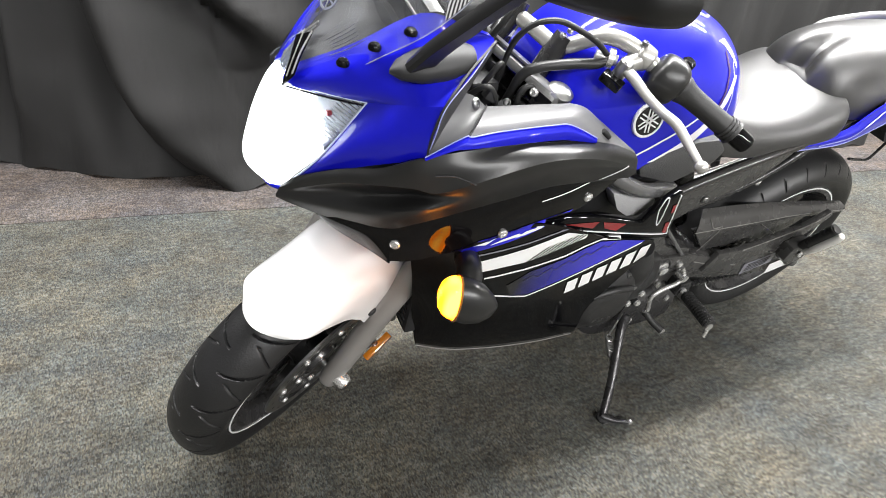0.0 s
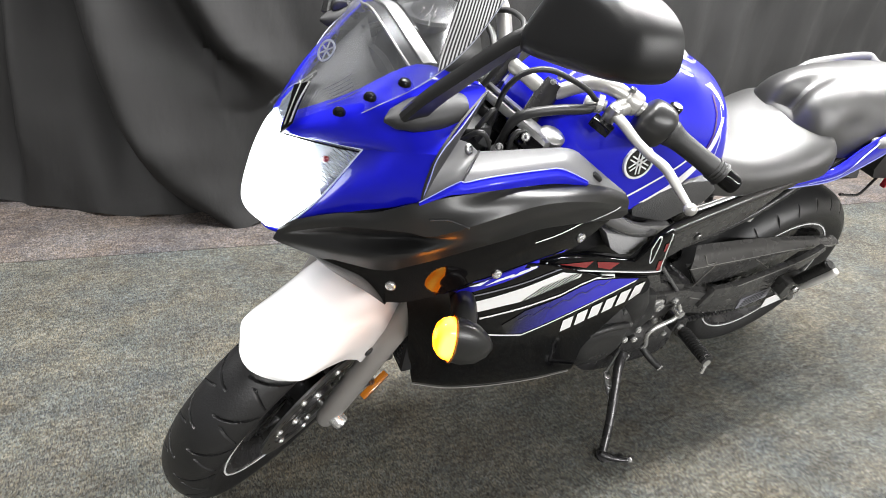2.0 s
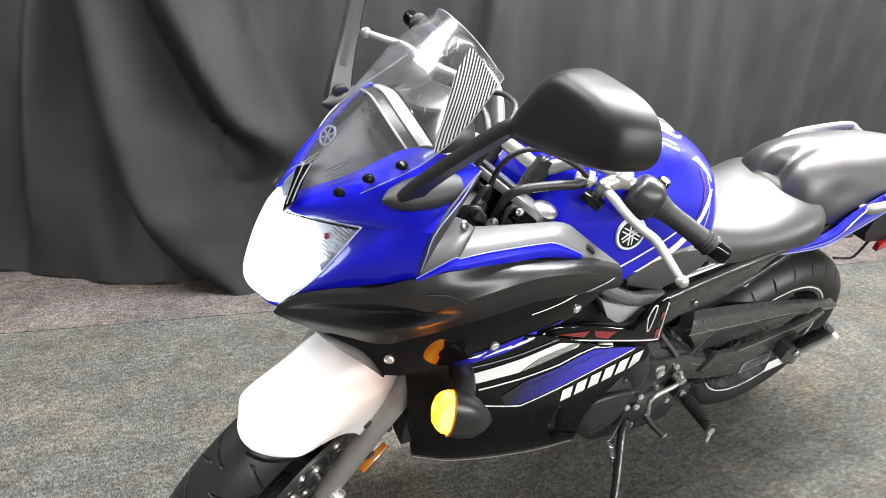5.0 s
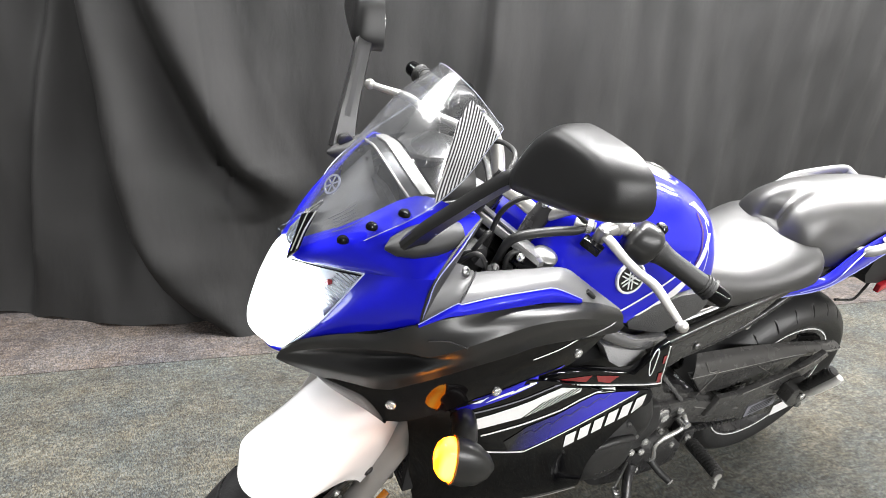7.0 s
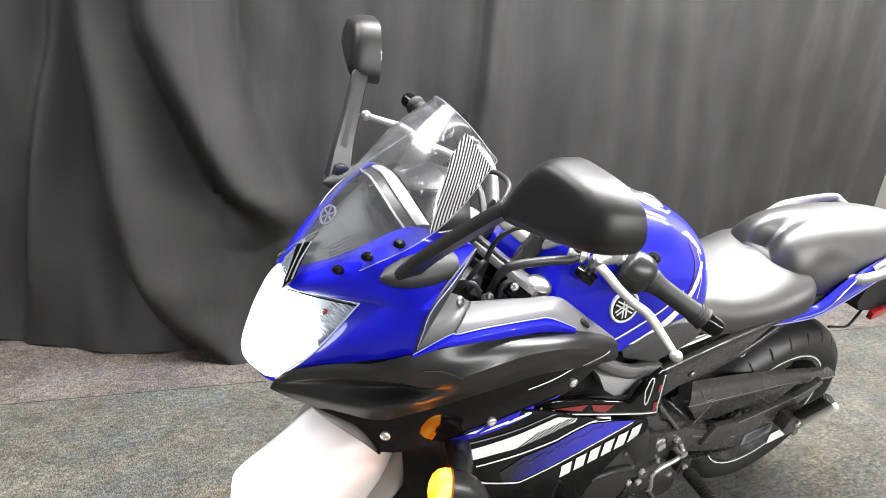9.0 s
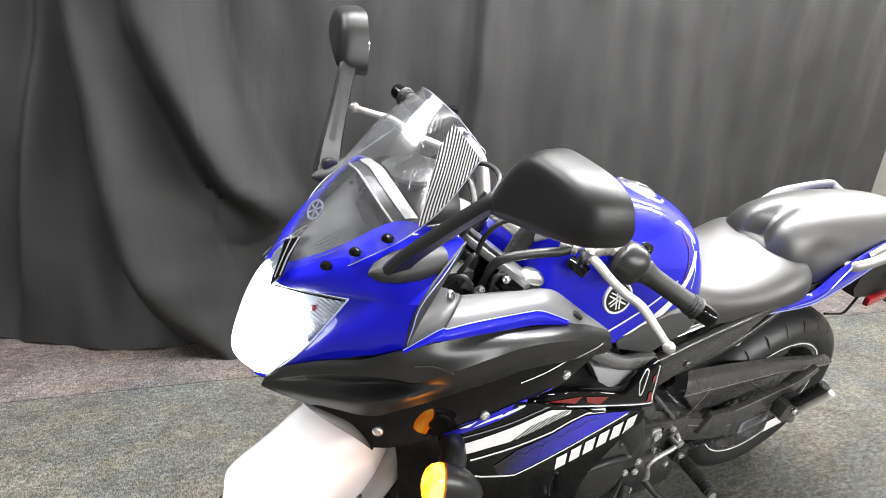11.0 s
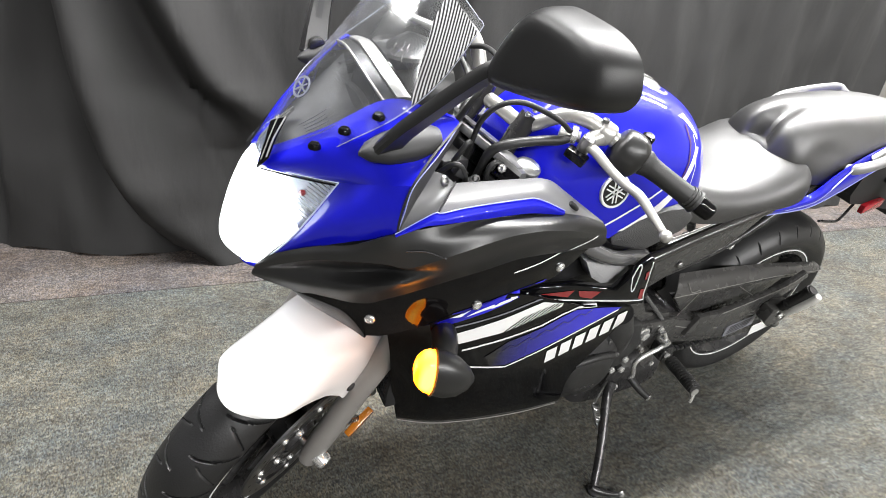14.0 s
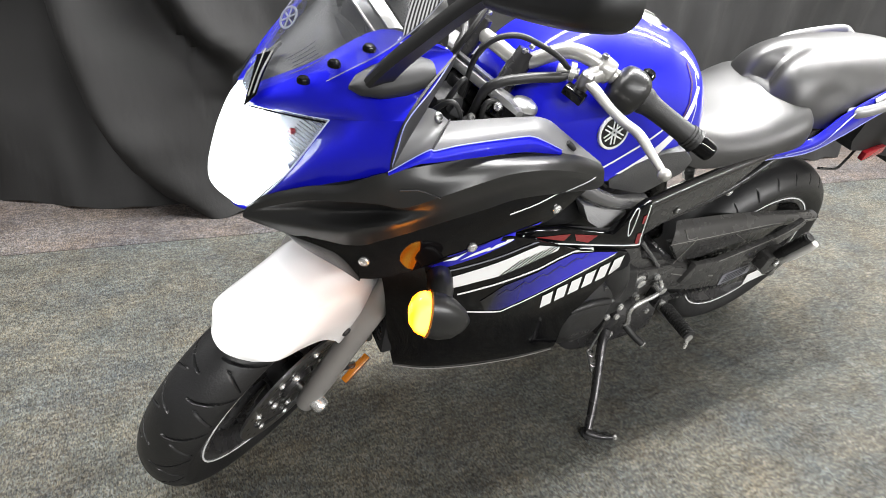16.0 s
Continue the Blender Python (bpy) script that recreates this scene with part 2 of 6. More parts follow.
def lathe(profile, centre, axis="y", segs=48, closed=False):
    """Turns (distance along the axis, radius) pairs about an axis through centre."""
    bm = bmesh.new()
    c = np.asarray(centre, float)
    rings = []
    for a in np.linspace(0, 2 * math.pi, segs, endpoint=False):
        ca, sa = math.cos(a), math.sin(a)
        ring = []
        for d, r in profile:
            v = {"y": (r * ca, d, r * sa), "x": (d, r * ca, r * sa), "z": (r * ca, r * sa, d)}[axis]
            ring.append(bm.verts.new(c + v))
        rings.append(ring)
    m = len(profile)
    for i in range(segs):
        a, b = rings[i], rings[(i + 1) % segs]
        for j in range(m if closed else m - 1):
            bm.faces.new((a[j], a[(j + 1) % m], b[(j + 1) % m], b[j]))
    if not closed:
        for j in (0, m - 1):
            if profile[j][1] > 1e-5:
                bm.faces.new([r[j] for r in rings])
    return bm


def rod(a, b, r, segs=14, r2=None):
    a, b = np.asarray(a, float), np.asarray(b, float)
    return tube([a, b], [r, r if r2 is None else r2], segs, 2)


def bevel(bm, w, segs=2):
    es = [e for e in bm.edges if len(e.link_faces) == 2 and e.calc_face_angle(0) > radians(35)]
    bmesh.ops.bevel(bm, geom=es, offset=w, segments=segs, affect="EDGES", profile=0.6, clamp_overlap=True)
    return bm


def prism(poly, y0, y1, w=0.004):
    """A plate with that outline in x and z, between two values of y, with rounded edges."""
    bm = bmesh.new()
    a = [bm.verts.new((x, y0, z)) for x, z in poly]
    b = [bm.verts.new((x, y1, z)) for x, z in poly]
    bm.faces.new(a)
    bm.faces.new(b)
    for i in range(len(poly)):
        j = (i + 1) % len(poly)
        bm.faces.new((a[i], a[j], b[j], b[i]))
    bmesh.ops.recalc_face_normals(bm, faces=bm.faces)
    return bevel(bm, w) if w else bm


def brick(centre, size, w=0.003, turn=None):
    bm = bmesh.new()
    bmesh.ops.create_cube(bm, size=1, matrix=Matrix.Diagonal((*size, 1)))
    if w:
        bevel(bm, w)
    bm.transform(Matrix.Translation(centre) @ (turn or Matrix()))
    return bm


def join(*bms):
    out = bms[0]
    for b in bms[1:]:
        me = bpy.data.meshes.new("tmp")
        b.to_mesh(me)
        out.from_mesh(me)
        b.free()
        bpy.data.meshes.remove(me)
    return out


def bolt(centre, direction, r=0.007, h=0.005):
    """A domed screw head with a socket."""
    bm = lathe([(0, r), (h * 0.5, r), (h * 0.85, r * 0.85), (h, r * 0.55), (h * 0.45, r * 0.42), (h * 0.45, 0)], (0, 0, 0), "z", 14)
    turn = Vector((0, 0, 1)).rotation_difference(Vector(direction)).to_matrix().to_4x4()
    bm.transform(Matrix.Translation(centre) @ turn)
    return bm


def swing(bm):
    """Turns a bmesh with the steering, which stands at full left lock."""
    bm.transform(STEER)
    return bm


RAKE = radians(26)
AXIS = Vector((-math.sin(RAKE), 0, math.cos(RAKE)))
STEER = Matrix.Translation((1.543, 0, 0)) @ Matrix.Rotation(radians(32), 4, AXIS) @ Matrix.Translation((-1.543, 0, 0))


# ---- the setting ----
def carpet_material(name, dark, light, fleck, strength):
    m = mat(name, dark, 0.95, spec=0.15)
    nt = m.node_tree
    b = nt.nodes["Principled BSDF"]
    tc = nt.nodes["Texture Coordinate"]

    def tex(scale, detail, stretch=(1, 1, 1), rough=0.5):
        mp = nt.nodes.new("ShaderNodeMapping")
        mp.inputs["Scale"].default_value, mp.inputs["Rotation"].default_value = stretch, (0, 0, radians(-154))
        n = nt.nodes.new("ShaderNodeTexNoise")
        n.inputs["Scale"].default_value, n.inputs["Detail"].default_value, n.inputs["Roughness"].default_value = scale, detail, rough
        nt.links.new(tc.outputs["Object"], mp.inputs[0])
        nt.links.new(mp.outputs[0], n.inputs["Vector"])
        return n

    def ramp(src, a, c0, c, c1):
        r = nt.nodes.new("ShaderNodeValToRGB")
        r.color_ramp.elements[0].position, r.color_ramp.elements[0].color = a, (*c0, 1)
        r.color_ramp.elements[1].position, r.color_ramp.elements[1].color = c, (*c1, 1)
        nt.links.new(src.outputs["Fac"], r.inputs[0])
        return r

    def mixin(kind, fac, a, c):
        x = nt.nodes.new("ShaderNodeMixRGB")
        x.blend_type = kind
        x.inputs[0].default_value = fac
        nt.links.new(a.outputs[0], x.inputs[1])
        nt.links.new(c.outputs[0], x.inputs[2])
        return x

    def cells(scale):
        v = nt.nodes.new("ShaderNodeTexVoronoi")
        v.inputs["Scale"].default_value = scale
        mp = nt.nodes.new("ShaderNodeMapping")
        mp.inputs["Scale"].default_value, mp.inputs["Rotation"].default_value = (1, 0.5, 1), (0, 0, radians(-154))
        nt.links.new(tc.outputs["Object"], mp.inputs[0])
        nt.links.new(mp.outputs[0], v.inputs["Vector"])
        return v

    tuft = cells(330)
    sep = nt.nodes.new("ShaderNodeSeparateColor")
    nt.links.new(tuft.outputs["Color"], sep.inputs[0])
    loop = nt.nodes.new("ShaderNodeValToRGB")
    loop.color_ramp.elements[0].position, loop.color_ramp.elements[0].color = 0.05, (*dark, 1)
    loop.color_ramp.elements[1].position, loop.color_ramp.elements[1].color = 0.95, (*light, 1)
    nt.links.new(sep.outputs[0], loop.inputs[0])
    hue = nt.nodes.new("ShaderNodeMixRGB")        # each tuft leans to ochre or to blue
    hue.inputs[1].default_value, hue.inputs[2].default_value = (1.08, 1.0, 0.86, 1), (*fleck, 1)
    nt.links.new(sep.outputs[1], hue.inputs[0])
    streak = ramp(tex(7, 5, (0.4, 1, 1), 0.65), 0.35, (0.72, 0.73, 0.76), 0.68, (1.14, 1.13, 1.08))
    rows = ramp(tex(75, 3, (0.4, 1.2, 1)), 0.38, (0.78, 0.78, 0.78), 0.62, (1.14, 1.14, 1.14))
    tint = ramp(tex(1.3, 4), 0.38, (1.05, 1.0, 0.92), 0.62, (0.98, 1.0, 1.0))
    spot = ramp(tex(11, 4), 0.33, (0.82, 0.80, 0.77), 0.50, (1, 1, 1))
    patch = ramp(tex(8, 3, (0.6, 1, 1), 0.6), 0.36, (1.05, 1.0, 0.93), 0.64, (0.96, 1.0, 1.02))
    stroke = ramp(tex(190, 1, (1.5, 0.55, 1)), 0.36, (0.60, 0.60, 0.61), 0.47, (1.04, 1.04, 1.04))
    col = mixin("MULTIPLY", 1, mixin("MULTIPLY", 1, mixin("MULTIPLY", 1, mixin("MULTIPLY", 0.9, mixin("MULTIPLY", 1, mixin("MULTIPLY", 1, mixin("MULTIPLY", 0.9, loop, hue), streak), rows), tint), patch), stroke), spot)
    nt.links.new(col.outputs[0], b.inputs["Base Color"])
    bp = nt.nodes.new("ShaderNodeBump")
    bp.inputs["Strength"].default_value, bp.inputs["Distance"].default_value = strength, 0.003
    bp.invert = True
    nt.links.new(tuft.outputs["Distance"], bp.inputs["Height"])
    nt.links.new(bp.outputs[0], b.inputs["Normal"])
    return m


CARPET = carpet_material("loop_carpet", (0.050, 0.050, 0.049), (0.120, 0.121, 0.116), (0.93, 1.0, 1.07), 0.5)
CARPET_EDGE = carpet_material("plum_carpet", (0.060, 0.054, 0.0555), (0.140, 0.127, 0.131), (0.94, 0.98, 1.06), 0.4)
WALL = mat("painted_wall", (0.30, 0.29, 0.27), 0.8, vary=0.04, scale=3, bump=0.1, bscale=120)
# for the unseen walls, dark to hold down bounce and reflections
WALL_DARK = mat("unseen_dark_wall", (0.07, 0.07, 0.072), 0.85, vary=0.06, scale=3, bump=0.1, bscale=120)
CEILING = mat("ceiling_board", (0.72, 0.72, 0.70), 0.9, vary=0.05, scale=8, bump=0.2, bscale=150)
CLOTH = mat("black_curtain_cloth", (0.0192, 0.0190, 0.0190), 0.72, spec=0.3, vary=0.22, scale=2.2, bump=0.25, bscale=700)


_t = CLOTH.node_tree          # soft creases in the cloth, over the weave
_b = _t.nodes["Principled BSDF"]
_n, _m, _p = _t.nodes.new("ShaderNodeTexNoise"), _t.nodes.new("ShaderNodeMapping"), _t.nodes.new("ShaderNodeBump")
_m.inputs["Scale"].default_value = (1.6, 1.6, 0.7)
_n.inputs["Scale"].default_value, _n.inputs["Detail"].default_value, _n.inputs["Roughness"].default_value = 4.0, 5, 0.55
_p.inputs["Strength"].default_value, _p.inputs["Distance"].default_value = 0.35, 0.02
_t.links.new(_t.nodes["Texture Coordinate"].outputs["Object"], _m.inputs[0])
_t.links.new(_m.outputs[0], _n.inputs["Vector"])
_t.links.new(_n.outputs["Fac"], _p.inputs["Height"])
_t.links.new(_b.inputs["Normal"].links[0].from_socket, _p.inputs["Normal"])
_t.links.new(_p.outputs[0], _b.inputs["Normal"])


def slab(poly, z0, z1):
    bm = bmesh.new()
    a = [bm.verts.new((x, y, z0)) for x, y in poly]
    b = [bm.verts.new((x, y, z1)) for x, y in poly]
    bm.faces.new(a)
    bm.faces.new(b)
    for i in range(len(poly)):
        j = (i + 1) % len(poly)
        bm.faces.new((a[i], a[j], b[j], b[i]))
    return bm


def joint(x):
    return -0.93 - 0.126 * (x - 1.2)


X0, X1, Y0, Y1 = -4.6, 4.6, -2.6, 6.6
floor = part("floor", slab([(X0, joint(X0)), (X1, joint(X1)), (X1, Y1), (X0, Y1)], -0.05, 0), CARPET, smooth=False)
tagged(floor, "dark grey-green flecked loop carpet floor", "floor", kind="structure")
edge = part("floor_strip", slab([(X0, Y0), (X1, Y0), (X1, joint(X1) - 0.007), (X0, joint(X0) - 0.007)], -0.05, -0.002), CARPET_EDGE, smooth=False)
tagged(edge, "plum-grey carpet strip along the black curtain", "carpet", kind="structure")
for nm, poly in (("wall_south", [(X0, Y0 - 0.1), (X1, Y0 - 0.1), (X1, Y0), (X0, Y0)]), ("wall_north", [(X0, Y1), (X1, Y1), (X1, Y1 + 0.1), (X0, Y1 + 0.1)]),
                 ("wall_west", [(X0 - 0.1, Y0 - 0.1), (X0, Y0 - 0.1), (X0, Y1 + 0.1), (X0 - 0.1, Y1 + 0.1)]), ("wall_east", [(X1, Y0 - 0.1), (X1 + 0.1, Y0 - 0.1), (X1 + 0.1, Y1 + 0.1), (X1, Y1 + 0.1)])):
    # only the west wall shows; the others are added dark to limit fill
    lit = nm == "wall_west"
    tagged(part(nm, slab(poly, -0.05, CEIL), WALL if lit else WALL_DARK, smooth=False), "plain cream painted wall" if lit else "plain dark grey wall, unseen, added to keep reflections dark", "wall", kind="structure")
tagged(part("ceiling", slab([(X0 - 0.1, Y0 - 0.1), (X1 + 0.1, Y0 - 0.1), (X1 + 0.1, Y1 + 0.1), (X0 - 0.1, Y1 + 0.1)], CEIL, CEIL + 0.05), CEILING, smooth=False),
       "plain off-white ceiling", "ceiling", kind="structure")

# the curtain hangs in soft folds and gathers on the carpet
CURTAIN_LINE = spline([(4.3, -2.45, 0), (3.2, -2.0, 0), (2.2, -1.54, 0), (1.7, -1.31, 0), (1.35, -1.21, 0), (0.4, -1.10, 0), (-0.8, -0.98, 0), (-1.6, -0.90, 0), (-2.29, -0.84, 0)], 90)


# deep slanting folds: (height, x) down each one, how far it bulges and how wide it is
FOLDS = [([(0.0, 1.45), (0.07, 1.55), (0.2, 1.65), (0.41, 1.74), (0.66, 1.79), (0.92, 1.81), (1.19, 1.84), (3.3, 1.93)], 0.190, 0.060, 0.0),
         ([(0.3, 1.10), (0.6, 1.33), (0.67, 1.41), (0.85, 1.50), (1.02, 1.57), (1.21, 1.63), (3.3, 1.76)], 0.125, 0.048, 0.5),
         ([(0.0, 2.12), (0.16, 2.10), (0.49, 2.07), (0.8, 2.03), (1.17, 1.98), (3.3, 1.92)], 0.05, 0.022, 0.0),
         ([(0.0, 0.45), (1.05, 0.42), (1.4, 0.42), (2.7, 0.40)], 0.028, 0.016, 0.0),
         ([(0.0, 0.10), (0.85, 0.01), (1.47, -0.06), (2.7, -0.12)], 0.026, 0.05, 0.0),
         ([(0.0, -0.75), (0.92, -0.86), (1.57, -0.92), (2.7, -1.0)], 0.024, 0.045, 0.0)]


def curtain():
    steps = np.linalg.norm(np.diff(CURTAIN_LINE, axis=0), axis=1)
    s = np.concatenate([[0], np.cumsum(steps)])
    nz = 84
    grid = np.zeros((len(s), nz + 1, 3))
    t = np.gradient(CURTAIN_LINE, axis=0)
    t /= np.linalg.norm(t, axis=1, keepdims=True)
    out = np.stack([-t[:, 1], t[:, 0], 0 * s], 1)
    if out[len(s) // 2][1] < 0:
        out = -out
    for k in range(nz + 1):
        h = k / nz
        z = 0.004 + 3.34 * h ** 1.15
        low = math.exp(-z / 0.22)
        for i, (p, o) in enumerate(zip(CURTAIN_LINE, out)):
            u = s[i]
            lean = 0.34 * math.exp(-z / 0.8)          # the folds run off sideways towards the carpet
            a = 0.012 - 0.005 * max(0, min(1, (p[0] - 0.5) / 0.8))
            f = a * math.sin(2 * math.pi * (u - lean) / 0.56 + 1.6 * noise.noise((u * 1.1, 0.3, z * 0.35)))
            f += 0.007 * math.sin(2 * math.pi * (u - 0.4 * lean) / 0.23 + 3.2 * noise.noise((u * 2.0, 4.3, z * 0.5)))
            f += 0.05 * noise.noise((u * 0.9, 7.7, z * 0.5)) + 0.014 * noise.noise((u * 6, 1.7, z * 2.2)) + 0.005 * noise.noise((u * 16, 2.7, z * 6))
            f += low * (0.03 + 0.018 * noise.noise((u * 2.6, 9.1, 0)))
            f -= 0.02 * h
            for line, bulge, wide, start in FOLDS:
                xf = np.interp(z, [q[0] for q in line], [q[1] for q in line])
                e = (xf - p[0]) / wide
                if abs(e) < 6:
                    f += bulge * math.tanh(e) * math.exp(-(e / 3.2) ** 2) * (0.4 + 0.6 * min(1, z / 0.3)) * max(0, min(1, (z - start) / 0.15 + (start == 0)))
            grid[i, k] = p + o * f + np.array((0, 0, z + low * 0.008 * math.sin(u * 31)))
    return sheet(grid, 0.002, hint=(0, -6, 1))


cl = part("curtain", curtain(), CLOTH, angle=80)
tagged(cl, "black cloth curtain backdrop hanging in soft folds to the carpet", "curtain", kind="structure")
rail = part("curtain_rail", tube([(p[0], p[1] + 0.01, 3.36) for p in CURTAIN_LINE[::45]], 0.012, 10, 4), STEEL)
tagged(rail, "thin steel curtain rail under the ceiling", "rail", kind="structure")
for lx, ly, ll, lw, power in LAMPS:
    h = lw / 2 + 0.02
    bm = join(brick((lx, ly - h, CEIL - 0.03), (ll + 0.1, 0.03, 0.06)), brick((lx, ly + h, CEIL - 0.03), (ll + 0.1, 0.03, 0.06)),
              brick((lx - ll / 2 - 0.035, ly, CEIL - 0.03), (0.03, lw + 0.01, 0.06)), brick((lx + ll / 2 + 0.035, ly, CEIL - 0.03), (0.03, lw + 0.01, 0.06)))
    tagged(part("ceiling_light", bm, WHITE), "long white fluorescent ceiling light", "light", group="ceiling lights")


# ---- the motorcycle: x forwards from the rear axle, y to its left, z up; it leans on its side stand ----
bike = new("motorcycle")
bike.matrix_world = pose(0, 0, 0, -12, 0, 0)
tagged(bike, "blue, black and white faired sport motorcycle leaning on its side stand", "motorcycle")
SHELL = {}   # left and right shells, for the stickers


def skin(name, rows, material, side, n=5, thick=0.003, label="", parent=bike):
    bm = panel(flip(rows, side), n, thick)
    key = (name, side)
    if key not in SHELL:
        SHELL[key] = bm.copy()
        SHELL[key].normal_update()
    return part(name, bm, material, parent, label)


COWL_CREASE = [(1.387, .108, .920), (1.370, .140, .937), (1.350, .178, .957), (1.325, .203, .970)]
COWL_LOW = [[(1.478, .030, .722), (1.447, .075, .772), (1.405, .127, .828), (1.336, .200, .890)],
            [(1.437, .083, .818), (1.415, .118, .857), (1.377, .163, .893), (1.334, .207, .932)],
            COWL_CREASE]
COWL_UP = [COWL_CREASE,
           [(1.432, .072, .912), (1.398, .112, .942), (1.348, .152, .984), (1.285, .180, 1.000)],
           [(1.476, .032, .908), (1.420, .087, .953), (1.348, .117, 1.011), (1.246, .150, 1.026)],
           [(1.468, .012, .922), (1.400, .068, .982), (1.328, .104, 1.040), (1.264, .140, 1.034)]]
NOSE_TOP = [(1.484, .045, .743), (1.464, .075, .781), (1.421, .128, .830), (1.383, .165, .855), (1.352, .198, .889), (1.322, .203, .897), (1.266, .210, .907), (1.204, .213, .912), (1.143, .211, .908), (1.061, .204, .895), (1.012, .203, .884), (.962, .201, .863)]
NOSE_CREASE = [(1.490, .050, .735), (1.457, .088, .770), (1.422, .138, .813), (1.384, .173, .832), (1.344, .201, .843), (1.314, .217, .844), (1.271, .236, .871), (1.215, .243, .892), (1.169, .243, .900), (1.114, .239, .896), (1.046, .229, .878), (.946, .206, .835)]
NOSE_RECESS = [(1.492, .051, .732), (1.459, .079, .754), (1.412, .112, .776), (1.368, .138, .785), (1.327, .168, .803), (1.306, .206, .828), (1.263, .233, .852), (1.208, .242, .876), (1.163, .243, .886), (1.107, .238, .882), (1.039, .228, .865), (.943, .206, .829)]
NOSE_LOBE = [(1.493, .052, .728), (1.463, .080, .738), (1.414, .127, .754), (1.375, .167, .775), (1.339, .202, .803), (1.302, .216, .817), (1.256, .228, .832), (1.201, .238, .857), (1.157, .240, .871), (1.101, .235, .868), (1.033, .225, .853), (.940, .205, .822)]
NOSE_LOW = [(1.492, .051, .724), (1.465, .074, .721), (1.410, .122, .723), (1.355, .172, .744), (1.327, .188, .761), (1.290, .203, .782), (1.244, .216, .805), (1.186, .226, .826), (1.140, .228, .838), (1.084, .226, .837), (1.017, .218, .827), (.948, .204, .812)]
FLANK_FRONT = [[(1.452, .080, .731), (1.430, .104, .729), (1.411, .124, .730), (1.382, .149, .737), (1.358, .169, .748)],
               [(1.446, .082, .720), (1.428, .104, .711), (1.409, .124, .712), (1.380, .150, .712), (1.351, .174, .710)],
               [(1.440, .078, .708), (1.418, .098, .692), (1.396, .117, .682), (1.366, .147, .673), (1.345, .176, .669)]]
FLANK = [[(1.358, .169, .748), (1.327, .184, .767), (1.244, .211, .808), (1.140, .223, .842), (1.060, .219, .842), (.975, .203, .830)],
         [(1.351, .174, .710), (1.320, .192, .729), (1.230, .217, .769), (1.130, .225, .801), (1.060, .224, .812), (.976, .208, .826)],
         [(1.345, .176, .675), (1.310, .194, .687), (1.220, .217, .724), (1.130, .223, .760), (1.050, .222, .776), (.978, .210, .820)]]
SIDE = [[(1.302, .165, .660), (1.262, .192, .692), (1.155, .218, .749), (1.085, .221, .745), (.950, .222, .690), (.800, .216, .645)],
        [(1.283, .156, .590), (1.200, .200, .625), (1.130, .214, .650), (1.050, .218, .640), (.940, .216, .610), (.797, .212, .590)],
        [(1.243, .125, .430), (1.180, .172, .455), (1.110, .195, .475), (1.040, .203, .480), (.950, .205, .470), (.852, .200, .440)],
        [(1.212, .118, .318), (1.150, .145, .316), (1.090, .160, .315), (1.020, .172, .314), (.930, .182, .313), (.838, .185, .312)],
        [(1.180, .060, .305), (1.130, .080, .300), (1.080, .092, .299), (1.020, .100, .298), (.930, .105, .298), (.845, .105, .300)]]
INNER_BEND = [(1.334, .198, .897), (1.306, .176, .925), (1.277, .160, .962), (1.262, .150, .978), (1.240, .138, 1.006)]
INNER_RIM = [[(1.336, .202, .892), (1.337, .205, .932), (1.326, .202, .972), (1.292, .180, 1.002), (1.244, .149, 1.028)],
             [(1.335, .200, .894), (1.322, .190, .928), (1.302, .180, .968), (1.276, .165, .992), (1.242, .144, 1.018)],
             INNER_BEND]
INNER = [[(1.334, .199, .896), (1.320, .202, .905), (1.279, .204, .925)],
         [(1.306, .176, .925), (1.282, .178, .926), (1.251, .172, .931)],
         [(1.277, .160, .962), (1.252, .150, .948), (1.223, .140, .924)]]
SCOOP = [[(1.215, .112, .905), (1.160, .108, .900), (1.107, .108, .899), (1.075, .110, .899), (1.048, .118, .897), (1.020, .140, .886), (.990, .165, .870), (.958, .192, .852)],
         [(1.223, .140, .925), (1.165, .137, .921), (1.107, .137, .919), (1.078, .138, .919), (1.052, .143, .916), (1.032, .157, .906), (.999, .179, .886), (.961, .199, .863)],
         [(1.238, .160, .933), (1.170, .160, .935), (1.115, .160, .934), (1.085, .160, .932), (1.062, .166, .924), (1.038, .178, .908), (1.005, .189, .888), (.962, .2005, .863)],
         [(1.262, .188, .931), (1.190, .190, .934), (1.130, .188, .935), (1.102, .187, .931), (1.078, .190, .918), (1.055, .196, .903), (1.015, .199, .886), (.962, .2015, .863)],
         [(1.281, .204, .921), (1.210, .206, .921), (1.140, .203, .922), (1.118, .202, .920), (1.094, .203, .911), (1.062, .203, .897), (1.015, .203, .884), (.961, .202, .862)]]
BLADE = [[(1.339, .204, .897), (1.290, .206, .925), (1.277, .207, .925), (1.234, .208, .931), (1.145, .205, .932), (1.124, .204, .930), (1.100, .205, .921), (1.061, .205, .902)],
         [(1.339, .208, .895), (1.294, .213, .920), (1.279, .215, .920), (1.236, .217, .925), (1.148, .213, .925), (1.124, .211, .922), (1.098, .210, .914), (1.061, .208, .899)],
         [(1.338, .206, .893), (1.304, .214, .911), (1.285, .216, .913), (1.240, .218, .915), (1.152, .214, .913), (1.124, .211, .909), (1.096, .209, .903), (1.061, .207, .895)]]

